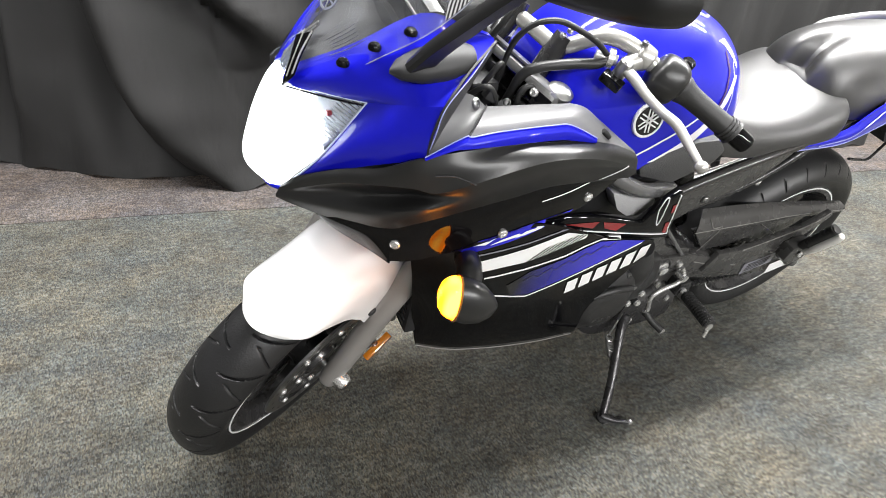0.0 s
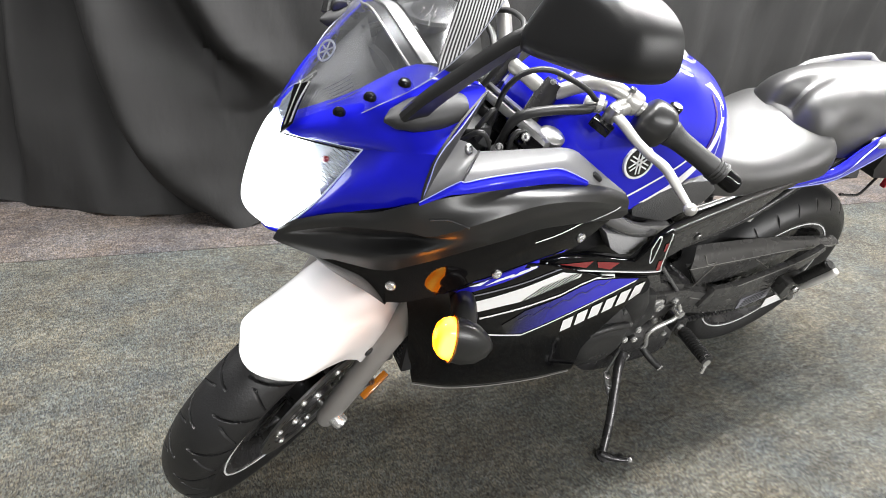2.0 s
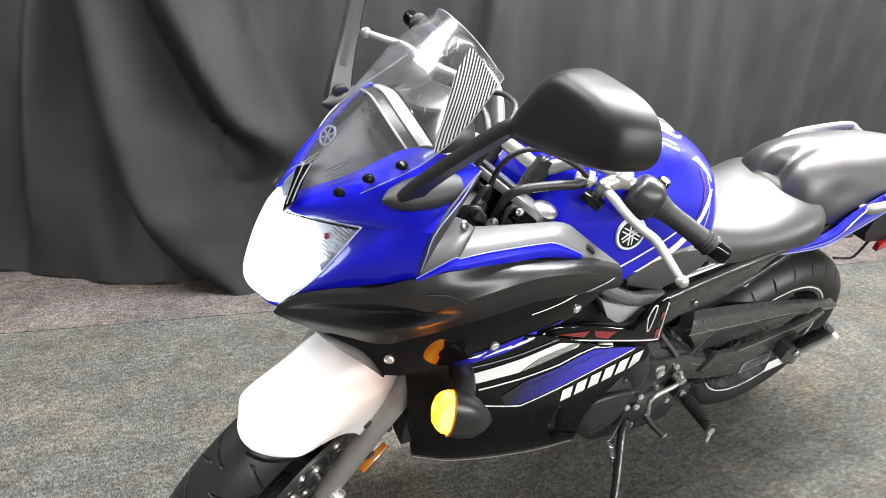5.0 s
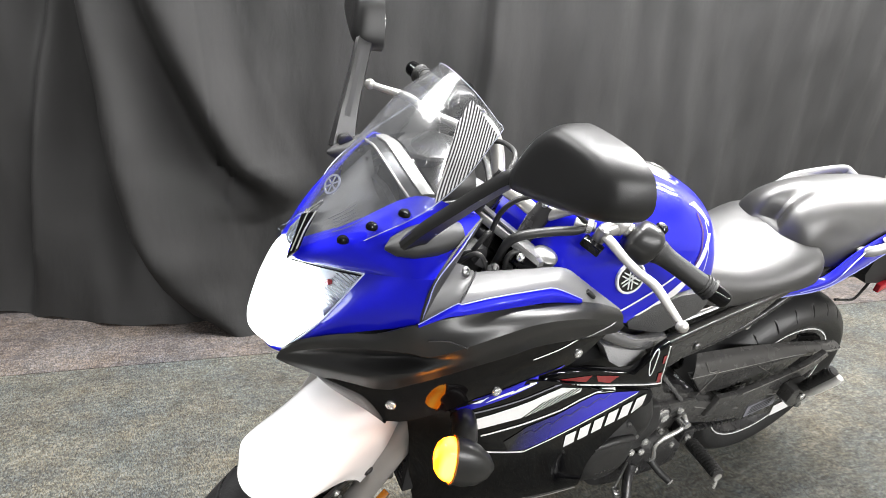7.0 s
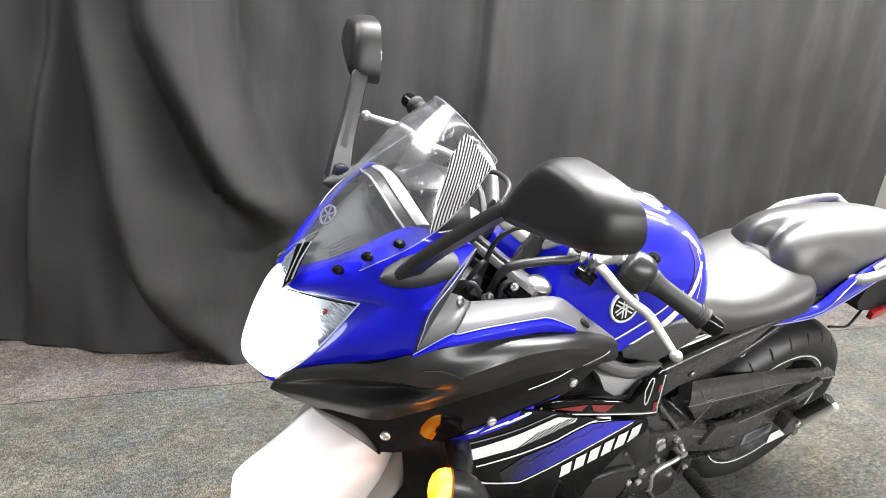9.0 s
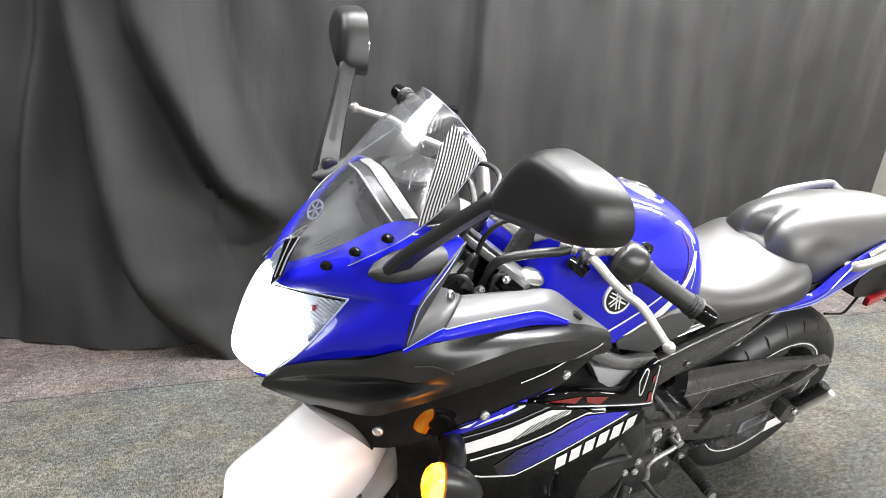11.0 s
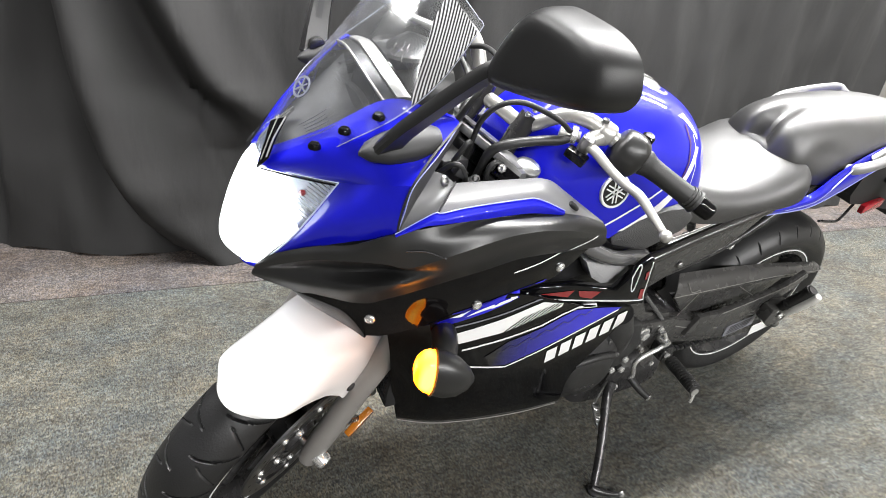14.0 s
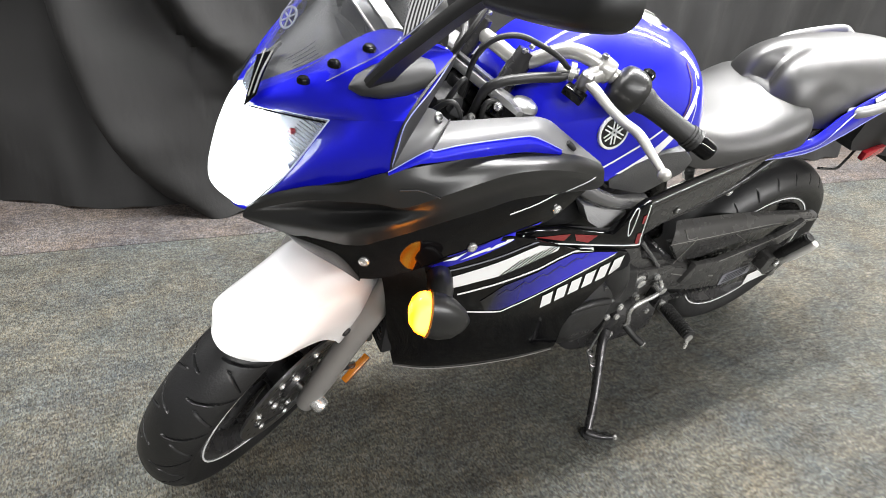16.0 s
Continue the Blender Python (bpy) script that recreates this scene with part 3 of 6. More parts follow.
for side in (1, -1):
    cowl = skin("front_cowl", COWL_LOW, BLUE, side, label="glossy blue front cowl")
    skin("cowl_brow", COWL_UP if side > 0 else [r[:3] + [tuple(.6 * np.array(r[2]) + .4 * np.array(r[3]))] for r in COWL_UP], BLUE, side, parent=cowl)
    top = skin("nose_fairing", [NOSE_CREASE, NOSE_RECESS, NOSE_LOBE, NOSE_LOW], MATTE, side, 6, label="matte black upper side fairing")
    mean = (np.array(NOSE_TOP) + NOSE_CREASE) / 2 + np.array((0, .003, .003))
    skin("nose_ledge", [NOSE_TOP, mean, NOSE_CREASE], MATTE, side, 6, parent=top)
    part("panel_seam", tube(flip([(1.322, .211, .870), (1.300, .219, .873), (1.284, .2265, .870), (1.272, .236, .868)], side) + np.array((0, side * .0015, .0015)), .0015, 6, 6), DARK, top)
    front = skin("flank_nose", FLANK_FRONT, GLOSS, side, label="gloss black front end of the fairing")
    skin("fairing_flank", FLANK, GLOSS, side, label="gloss black fairing strip")
    skin("side_fairing", SIDE, GLOSS, side, label="gloss black lower side fairing with blue and white stripes")
    # highlight along the lower edge, drawn as a thin pale tube
    part("lower_edge", tube(flip(SIDE[3], side) + np.array((0, side * .001, -.001)), .0014, 6, 6), EDGE_GLINT, bike, "pale highlight line along the lower edge of the fairing")
    inner = skin("inner_panel", INNER, GREY, side, label="satin grey inner panel")
    skin("inner_rim", INNER_RIM, POD, side, parent=inner)
    scoop = skin("side_scoop", SCOOP, GREY, side, 6, label="satin grey side scoop")
    part("scoop_seam", tube(flip([(1.223, .141, .926), (1.238, .161, .9345), (1.253, .176, .934), (1.268, .192, .931), (1.281, .205, .922)], side) + np.array((.001, 0, .001)), .0014, 6, 6), DARK, scoop)
    part("scoop_slot", tube(flip([(1.040, .190, .9035), (1.034, .1925, .8985), (1.027, .195, .893)], side) + np.array((0, side * .001, .001)), [.004, .005, .004], 10, 4), DARK, scoop, "dark slotted hole")
    blade = skin("trim_blade", BLADE, BLUE, side, 5, 0.004, "blue trim blade")
    # the blade's edge highlight, put in as a thin pale bead
    part("blade_edge", tube(flip([r for r in BLADE[0]], side) + np.array((0, side * .001, .001)), .0009, 6, 8), EDGE, blade)
    part("cowl_edge", tube(flip([COWL_LOW[0][-1], COWL_LOW[1][-1], COWL_CREASE[-1], COWL_UP[1][-1], COWL_UP[2][-1]], side) + np.array((-.001, side * .001, 0)), .0009, 6, 8), EDGE, cowl, "pale cowl edge")

# headlight: lit middle, clear ribbed corners
HEAD = [[(1.500, 0, .722), (1.496, .014, .722), (1.480, .029, .724)],
        [(1.529, 0, .768), (1.513, .030, .768), (1.463, .053, .768)],
        [(1.518, 0, .833), (1.498, .043, .829), (1.439, .081, .818)],
        [(1.498, 0, .885), (1.474, .055, .880), (1.411, .097, .872)],
        [(1.482, 0, .915), (1.452, .052, .910), (1.390, .106, .917)]]


def head_rows():
    return np.array([[flip(p, -1) for p in r[:0:-1]] + list(r) for r in HEAD])


headlight = part("headlight", sheet(surface(head_rows() - np.array((.035, 0, 0)), 5), .004), STEEL, bike, "lit headlight with clear corners")
hg = surface(head_rows(), 30)
nu, nv = hg.shape[:2]
mid = nv // 2


def head_cut(outer, side=0):
    """The faces of the lens that are lit, or those in the upper outer corners."""
    bm = bmesh.new()
    vv = {}
    for i in range(nu - 1):
        for j in range(nv - 1):
            a = abs((j + .5 - mid) / mid)
            h = (i + .5) / (nu - 1)
            corner = h > 0.55 + 0.776 * (1 - a)
            if corner != outer or (side and (j + .5 - mid) * side < 0):
                continue
            f = []
            for di, dj in ((0, 0), (1, 0), (1, 1), (0, 1)):
                k = (i + di, j + dj)
                if k not in vv:
                    vv[k] = bm.verts.new(hg[k])
                f.append(vv[k])
            bm.faces.new(f)
    return bm


part("lit_lens", head_cut(False), HEAD_GLOW, headlight, "glowing white headlamp lens")
for side in (1, -1):
    part("corner_lens", head_cut(True, side), LENS, headlight, "clear lens corner")
for side in (1, -1):
    rim = [(1.480, .030, .723), (1.438, .083, .818), (1.387, .108, .920), (1.432, .072, .914), (1.474, .034, .909)]
    part("lens_rim", tube(flip(rim[:3], side), .0014, 8, 8), RIM_PALE, headlight, "pale lens rim")
    part("lens_rim", tube(flip(rim[2:], side), .0014, 8, 8), RIM_PALE, headlight)
    # shadow line beneath the upper rim, put in as a thin black tube
    part("rim_shade_line", tube(flip(np.array(rim[2:]) - np.array((-.001, 0, .005)), side), .0012, 8, 8), GLOSS, headlight)
    # reflector bowl and ribs behind the clear corner
    part("reflector", panel(flip([[(1.448, .060, .868), (1.416, .084, .862), (1.402, .090, .862)], [(1.440, .060, .893), (1.405, .080, .888), (1.380, .100, .895)], [(1.436, .060, .905), (1.400, .085, .903), (1.376, .102, .912)]], side), 4, .002), BOWL, headlight, "bright reflector bowl")
    for k in range(14):
        t = k / 13
        a = np.array((1.425 - .034 * t, .0915 + .012 * t, .852 + .062 * t))
        part("rib", rod(flip(a, side), flip(a + np.array((.016, -.024, .006)), side), .0009, 6), CHROME, headlight)
    part("side_bulb", lathe([(0, 0), (.003, .004), (.009, .005), (.013, 0)], flip((1.420, .074, .885), side), "x", 12), DECAL_RED, headlight, "small reddish bulb")
part("chin_strip", tube([(1.468, .042, .731), (1.478, .032, .725), (1.491, .016, .721), (1.497, 0, .720), (1.491, -.016, .721), (1.478, -.032, .725), (1.468, -.042, .731)], .0045, 10, 6), BLUE, headlight, "blue strip under the lens")
STRIP = [[(1.482, .030, .916), (1.487, 0, .917), (1.482, -.030, .916)], [(1.470, .019, .938), (1.474, 0, .940), (1.470, -.019, .938)], [(1.456, .014, .962), (1.459, 0, .964), (1.456, -.014, .962)]]
part("upper_lens", panel(STRIP, 5, .003), LENS, headlight, "clear upper lens strip")
part("upper_reflector", panel(np.array(STRIP) - np.array((.012, 0, .002)), 5, .002), CHROME, headlight)
for side in (1, -1):
    tuck = np.array((.022, 0, .010)) * (side < 0)
    strut = part("lens_strut", panel(flip([[(1.483, .040, .909), (1.476, .044, .920), (1.470, .048, .930)], [(1.470, .026, .936), (1.463, .031, .945), (1.457, .036, .953)], [(1.457, .010, .965), (1.450, .016, .970), (1.440, .023, .976)]], side) - tuck, 4, .003), GLOSS, headlight, "black strut beside the lens")
    part("strut_edge", tube(flip([(1.471, .049, .931), (1.458, .037, .954), (1.440, .024, .977)], side) - tuck, .0013, 6, 6), SILVER, strut)
    part("strut_edge", tube(flip([(1.477, .043, .924), (1.463, .030, .950), (1.447, .014, .975)], side) - tuck, .0010, 6, 6), SILVER, strut)

# windscreen
SCR = [[(1.465, .035, .921), (1.455, .020, .946), (1.443, 0, .962)],
       [(1.414, .086, .953), (1.419, .046, .980), (1.415, 0, .990)],
       [(1.376, .115, .990), (1.388, .062, 1.012), (1.392, 0, 1.024)],
       [(1.322, .130, 1.030), (1.343, .076, 1.064), (1.351, 0, 1.077)],
       [(1.268, .124, 1.075), (1.296, .080, 1.121), (1.307, 0, 1.137)],
       [(1.211, .100, 1.137), (1.243, .064, 1.172), (1.259, 0, 1.187)]]
scr_rows = np.array([list(r) + [flip(p, -1) for p in r[1::-1]] for r in SCR])
windscreen = part("windscreen", sheet(surface(scr_rows, 8), .003), SCREEN, bike, "clear curved windscreen")
windscreen.visible_shadow = False
sg = surface(scr_rows, 16)
edge_pts = np.concatenate([sg[:, 0], sg[-1], sg[::-1, -1], sg[0, ::-1]])
part("screen_edge", tube(edge_pts[::4], .0007, 6, 2), mat("polished_screen_edge", (.30, .31, .38), .25), windscreen)

# carbon-look film on the left rear corner of the screen
CARBON = mat("carbon_look_film", (.02, .02, .02), .5, spec=.25)
_nt = CARBON.node_tree
_w = _nt.nodes.new("ShaderNodeTexWave")
_w.wave_type, _w.bands_direction, _w.wave_profile = "BANDS", "X", "SIN"
_w.inputs["Scale"].default_value, _w.inputs["Distortion"].default_value = 88, 0.3
_mp = _nt.nodes.new("ShaderNodeMapping")
_mp.inputs["Rotation"].default_value = (0, radians(22), 0)
_rp = _nt.nodes.new("ShaderNodeValToRGB")
_rp.color_ramp.elements[0].position, _rp.color_ramp.elements[0].color = .35, (.012, .012, .013, 1)
_rp.color_ramp.elements[1].position, _rp.color_ramp.elements[1].color = .70, (.42, .42, .43, 1)
_nt.links.new(_nt.nodes["Texture Coordinate"].outputs["Object"], _mp.inputs[0])
_nt.links.new(_mp.outputs[0], _w.inputs["Vector"])
_nt.links.new(_w.outputs["Fac"], _rp.inputs[0])
_nt.links.new(_rp.outputs[0], _nt.nodes["Principled BSDF"].inputs["Base Color"])
fine = surface(scr_rows, 40)
for side in (1,):
    m = fine.shape[0] - 1
    src = fine if side == 1 else fine[:, ::-1]
    g = []
    for k in range(25):
        v = 0.655 + 0.315 * k / 24
        wmax = 0.014 + 0.290 * (k / 24) ** 0.9
        if k > 16:
            wmax -= 0.05 * (k - 16) / 8
        g.append([src[int(v * m), int((0.008 + (wmax - 0.008) * j / 10) * (fine.shape[1] - 1))] for j in range(11)])
    g = np.array(g)
    part("carbon_film", sheet(g + (g - np.array((1.25, 0, 1.0))) * 0.008, .0006), CARBON, windscreen, "carbon-look film on the screen corner")
for side in (1, -1):
    for p in ((1.419, .0925, .967), (1.386, .1085, .996), (1.348, .1225, 1.022)):
        part("screen_screw", lathe([(0, .0085), (.004, .0085), (.007, .006), (.008, 0)], flip(np.array(p) - (np.array((.012, .004, .014)) if side < 0 else 0), side), "z", 14), GLOSS, windscreen, "black domed screw")


def hull_early(secs):
    return loft([[(x, w * math.cos(a), zb + (zt - zb) * math.sin(a) ** .7) for a in np.linspace(0, math.pi, 18)] for x, w, zt, zb in secs])


# dash behind the screen
dash = part("instrument_panel", loft([[(1.335, y, z) for y, z in ((.085, .95), (.08, .99), (0, 1.0), (-.08, .99), (-.085, .95))], [(1.225, y, z) for y, z in ((.09, .965), (.085, 1.01), (0, 1.02), (-.085, 1.01), (-.09, .965))]]), DARK, bike, "black instrument panel")
BRACE = np.array([(1.330, .096, 1.030), (1.342, .074, 1.046), (1.352, .034, 1.062), (1.355, 0, 1.067), (1.354, -.034, 1.060), (1.342, -.074, 1.046), (1.330, -.096, 1.030)])
brace = part("screen_brace", panel([BRACE, BRACE + np.array((-.018, 0, .004)), BRACE + np.array((-.038, 0, .004))], 6, .004), BLACK_METAL, dash, "dark brace bar with silver edges")
part("brace_edge", tube(BRACE + np.array((.001, 0, .001)), .0018, 8, 6), SILVER, brace)
part("brace_strip", panel([BRACE + np.array((-.016, 0, .0075)), BRACE + np.array((-.026, 0, .0085)), BRACE + np.array((-.036, 0, .007))], 6, .002), SILVER, brace, "silver strip on the brace")
part("brace_edge", tube(BRACE + np.array((-.040, 0, .004)), .0028, 8, 6), GLOSS, brace)
part("gauge", lathe([(0, .05), (.02, .05), (.024, .046), (.018, .042), (.018, 0)], (1.27, .0, 1.045), "z", 32), MATTE, dash)
part("gauge_hood", hull_early([(1.325, .05, 1.035, .98), (1.30, .075, 1.06, .98), (1.25, .085, 1.085, .985), (1.215, .08, 1.075, .99)]), MATTE, dash, "matte black gauge hood")
part("inner_tray", panel([[(1.46, .03, .915), (1.465, 0, .92), (1.46, -.03, .915)], [(1.40, .068, .962), (1.405, 0, .955), (1.40, -.068, .962)], [(1.325, .095, 1.02), (1.33, 0, .98), (1.325, -.095, 1.02)]], 5), TRAY, dash, "matte black tray under the screen")
for side in (1, -1):
    part("stay", rod(flip((1.335, .082, 1.005), side), flip((1.250, .100, 1.025), side), .005), BLACK_METAL, dash)
# printed label and traces of old glue on the screen
def on_screen(u, v, lift=.0015):
    q = fine[int(round(v * (fine.shape[0] - 1))), int(round(u * (fine.shape[1] - 1)))]
    return q + (q - np.array((1.25, 0, 1.0))) * lift / .15


LABEL_PRINT = mat("faint_screen_print", (.11, .115, .13), .5)
for k in range(6):
    u0 = .130 + .024 * k
    a, b = (.165, .37) if k in (0, 5) else (.19, .35)
    part("label_line", tube([on_screen(u0, a + (b - a) * t) for t in (0, .33, .67, 1)], .0005, 6, 3), LABEL_PRINT, windscreen)
rng = random.Random(5)
for k in range(16):
    v = rng.uniform(.68, .96)
    u = .235 + .45 * (v - .70) + rng.uniform(-.035, .03)
    p = [on_screen(u + rng.uniform(-.012, .012), v + .012 * t + rng.uniform(-.008, .008)) for t in range(4)]
    part("glue_trace", tube(p, rng.uniform(.0005, .0011), 6, 3), GLUE, windscreen)
# round emblem on the screen
PALE_PRINT = mat("pale_screen_print", (.13, .14, .19), .45)
emb = part("screen_emblem", lathe([(0, .0155), (.0012, .0155), (.0012, .0125), (0, .0125)], (0, 0, 0), "z", 32, True), PALE_PRINT, windscreen, "round pale emblem")
spk = part("emblem_spokes", join(*[brick((0, 0, .0006), (.024, .0022, .001), 0, Matrix.Rotation(radians(a), 4, "Z")) for a in (30, 90, 150)]), PALE_PRINT, emb)
emb.matrix_local = Matrix.Translation((1.4215, .030, 1.0225)) @ Vector((0, 0, 1)).rotation_difference(Vector((.80, .18, .57))).to_matrix().to_4x4()

# mirrors
MIRROR_EDGE = [(.240, 1.127, 0), (.235, 1.141, 0), (.245, 1.171, 0), (.259, 1.197, 0), (.275, 1.213, 0), (.287, 1.220, 0), (.302, 1.223, 0), (.332, 1.223, 0), (.364, 1.221, 0), (.390, 1.214, 0), (.405, 1.203, 0), (.414, 1.183, 0), (.409, 1.168, 0), (.394, 1.157, 0), (.360, 1.146, 0), (.305, 1.133, 0), (.251, 1.123, 0)]


def mirror(side):
    base = loft([[flip((x, .150 + dy * w * .5 - (1.32 - x) * -.02, .996 + dz * h + (1.335 - x) * .16), side) for dy, dz in [(math.cos(a), math.sin(a)) for a in np.linspace(0, 2 * math.pi, 16, endpoint=False)]]
                 for x, w, h in ((1.380, .004, .003), (1.368, .034, .011), (1.345, .054, .018), (1.315, .060, .022), (1.290, .054, .021), (1.275, .036, .015), (1.270, .008, .005))])
    base = part("mirror_foot", base, POD, bike, "black moulded mirror foot")
    lift, fore = (.014, .026) if side < 0 else (0, 0)
    line = spline([(1.352, .156, .992), (1.338, .176, 1.030), (1.318, .202, 1.072), (1.298, .228, 1.112), (1.280, .250, 1.142), (1.262, .270, 1.152)], 6)
    wide = spline([(w, 0, 0) for w in (.024, .0195, .0160, .0150, .0150, .012)], 6)[:, 0]
    rings, face, out = [], [], []
    for k, (p, w) in enumerate(zip(line, wide * (.66 if side > 0 else 1))):
        t = line[min(k + 1, len(line) - 1)] - line[max(k - 1, 0)]
        t = t / np.linalg.norm(t)
        u = np.array((1.0, 0, 0)) - t * t[0]
        u = u / np.linalg.norm(u)
        v = np.cross(t, u)
        v = v if v[1] < 0 else -v          # towards the middle of the machine
        p = p + np.array((fore, 0, lift)) * k / (len(line) - 1)
        rings.append([flip(p + u * w * c + v * .0085 * d, side) for c, d in ((-1, -.4), (-1, .4), (-.78, 1), (.78, 1), (1, .4), (1, -.4), (.78, -1), (-.78, -1))])
        if 6 < k < 22:
            face.append([flip(p + u * w * c + v * .0089, side) for c in (-.15, .12, .40)])
    arm = part("mirror_arm", loft(rings), MATTE, base, "matte black flat mirror arm", angle=30)
    if side < 0:
        part("arm_groove", sheet(np.array(face), .001), DARK, arm, "dark recess along the arm")
        part("arm_pivot", lathe([(-.004, .013), (.004, .013), (.006, .010), (.006, 0)], flip((1.350, .150, 1.010), side), "y", 20), MATTE, arm)
    # a pillow-shaped shell grown from the outline of the glass
    ring = spline(MIRROR_EDGE + MIRROR_EDGE[:1], 4)[:-1] * np.array((.91, 1, 1)) + np.array((.023, 0, 0))
    mid = ring.mean(axis=0)
    rings = []
    for k, back in ((.90, 1), (.97, 1), (1.0, 1), (1.0, 0), (.985, 0), (.96, 0), (.92, 0), (.86, 0), (.78, 0), (.66, 0), (.50, 0), (.30, 0), (.06, 0)):
        row = []
        for y, z, _ in mid + (ring - mid) * k:
            h = max(0, min(1, (z - 1.126) / .098))
            x = -.006 * back if back else .048 * math.sqrt(1 - k ** 8) * (1.05 - .26 * h)
            row.append(flip((1.240 + fore + x - (y - .33) * .10, y, z + lift), side))
        rings.append(row)
    part("mirror_head", loft(rings), HOUSING, base, "matte black mirror housing", angle=60)
    glass = loft([[flip((1.2445 + fore - (y - .33) * .10 + dx, y, z + lift), side) for y, z in ((.262, 1.137), (.262, 1.168), (.292, 1.208), (.350, 1.213), (.370, 1.20), (.374, 1.170))] for dx in (-.016, -.010)])
    part("mirror_glass", glass, MIRROR, base)


MIRROR = mat("mirror_glass", (.9, .9, .9), .02, 1.0)
for side in (1, -1):
    mirror(side)


# ---- wheels ----
def tyre(centre, r, half, rim_r, deep, count, long, segs=1056, rings=56):
    """A road tyre with moulded grooves."""
    rho = half * 1.02
    bm = bmesh.new()
    rows = []
    for i in range(segs):
        th = 2 * math.pi * i / segs
        row = []
        for j in range(rings + 1):
            s = -1 + 2 * j / rings
            if abs(s) < .72:          # crown
                a = s / .72 * radians(78)
                y = rho * math.sin(a)
                rr = r - (rho - rho * math.cos(a)) * .80
                q = abs(s) / .72
                cut = 0
                ph = (th * count / (2 * math.pi) + (0.5 if s > 0 else 0)) % 1
                if long and .08 < q < .90:
                    k = abs(ph - (.10 + .62 * (q - .08) ** 1.6))
                    cut = max(cut, 1 - k / .026)
                if (.34 if long else .45) < q < (.86 if long else .80):
                    k = abs((ph - .5) % 1 - (.25 + .45 * (.86 - q)))
                    cut = max(cut, 1 - k / .022)
                rr -= deep * max(0, min(1, cut * 1.6))
            else:                      # sidewall down to the bead
                q = (abs(s) - .72) / .28
                y = math.copysign(rho * math.sin(radians(78)) * (1 - .22 * q ** 1.5), s)
                top = r - (rho - rho * math.cos(radians(78))) * .80
                rr = top + (rim_r - top) * q
            row.append(bm.verts.new((centre[0] + rr * math.cos(th), y, centre[2] + rr * math.sin(th))))
        rows.append(row)
    for i in range(segs):
        a, b = rows[i], rows[(i + 1) % segs]
        for j in range(rings):
            bm.faces.new((a[j], b[j], b[j + 1], a[j + 1]))
    for i in range(segs):
        a, b = rows[i], rows[(i + 1) % segs]
        bm.faces.new((a[0], a[-1], b[-1], b[0]))
    return bm


def wheel(name, centre, r, half, rim_r, turn, deep, hub_half, label):
    fix = swing if turn else (lambda b: b)
    w = part(name, fix(tyre(centre, r, half, rim_r, deep, 22 if turn else 26, turn)), RUBBER, bike, label)
    w.name = name
    x, _, z = centre
    h = half * .80
    rim = lathe([(-h, rim_r + .004), (-h, rim_r - .016), (-h * .8, rim_r - .022), (-h * .3, rim_r - .045), (h * .3, rim_r - .045), (h * .8, rim_r - .022), (h, rim_r - .016), (h, rim_r + .004)], centre, "y", 72, True)
    rim = part("rim", fix(rim), BLACK_METAL, w, "black cast rim")
    for sd in (1, -1):
        part("rim_stripe", fix(lathe([(sd * (h + .0005), rim_r - .0005), (sd * (h + .002), rim_r - .0005), (sd * (h + .002), rim_r - .0040), (sd * (h + .0005), rim_r - .0040)], centre, "y", 72, True)), DECAL_WHITE, w, "thin white rim stripe")
    for k in range(5):
        a = radians(72 * k + 20)
        for da in (-.16, .16):
            p0 = (x + .045 * math.cos(a), 0, z + .045 * math.sin(a))
            p1 = (x + (rim_r - .035) * math.cos(a + da), 0, z + (rim_r - .035) * math.sin(a + da))
            part("spoke", fix(tube([p0, ((p0[0] + p1[0]) / 2, 0, (p0[2] + p1[2]) / 2), p1], [.016, .0135, .017], 10, 4)), BLACK_METAL, w)
    part("hub", fix(lathe([(-hub_half, .02), (-hub_half, .034), (-hub_half * .7, .045), (hub_half * .7, .045), (hub_half, .034), (hub_half, .02)], centre, "y", 32)), BLACK_METAL, w)
    return w


FA = (1.44, 0, .297)
front = wheel("front_wheel", FA, .299, .060, .222, True, .009, .07, "black front tyre with curved tread grooves")
rear = wheel("rear_wheel", (0, 0, .310), .313, .079, .222, False, .006, .085, "black rear tyre with worn tread")
for sd in (1, -1):      # twin front discs on carriers
    disc = part("brake_disc", swing(lathe([(sd * .064, .118), (sd * .064, .149), (sd * .069, .149), (sd * .069, .118)], FA, "y", 64, True)), STEEL, front, "drilled steel brake disc")
    part("disc_carrier", swing(lathe([(sd * .060, .045), (sd * .060, .112), (sd * .066, .112), (sd * .066, .100), (sd * .063, .060), (sd * .063, .045)], FA, "y", 40, True)), BLACK_METAL, disc)
    for k in range(8):
        a = 2 * math.pi * k / 8 + .2
        part("disc_button", swing(bolt((FA[0] + .112 * math.cos(a), sd * .068, FA[2] + .112 * math.sin(a)), (0, sd, 0), .0068, .005)), CHROME, disc)
    for k in range(5):
        a = 2 * math.pi * k / 5
        part("disc_bolt", swing(bolt((FA[0] + .066 * math.cos(a), sd * .066, FA[2] + .066 * math.sin(a)), (0, sd, 0), .0075, .007)), CHROME, disc)
    for k in range(20):
        a = 2 * math.pi * k / 20
        part("disc_hole", swing(lathe([(sd * .0692, 0), (sd * .0697, .0035)], (FA[0] + .134 * math.cos(a), 0, FA[2] + .134 * math.sin(a)), "y", 8)), DARK, disc)

# fork
fork = part("front_fork", swing(rod((1.44, -.145, .297), (1.44, .122, .297), .010)), STEEL, bike, "grey front fork with steel axle")
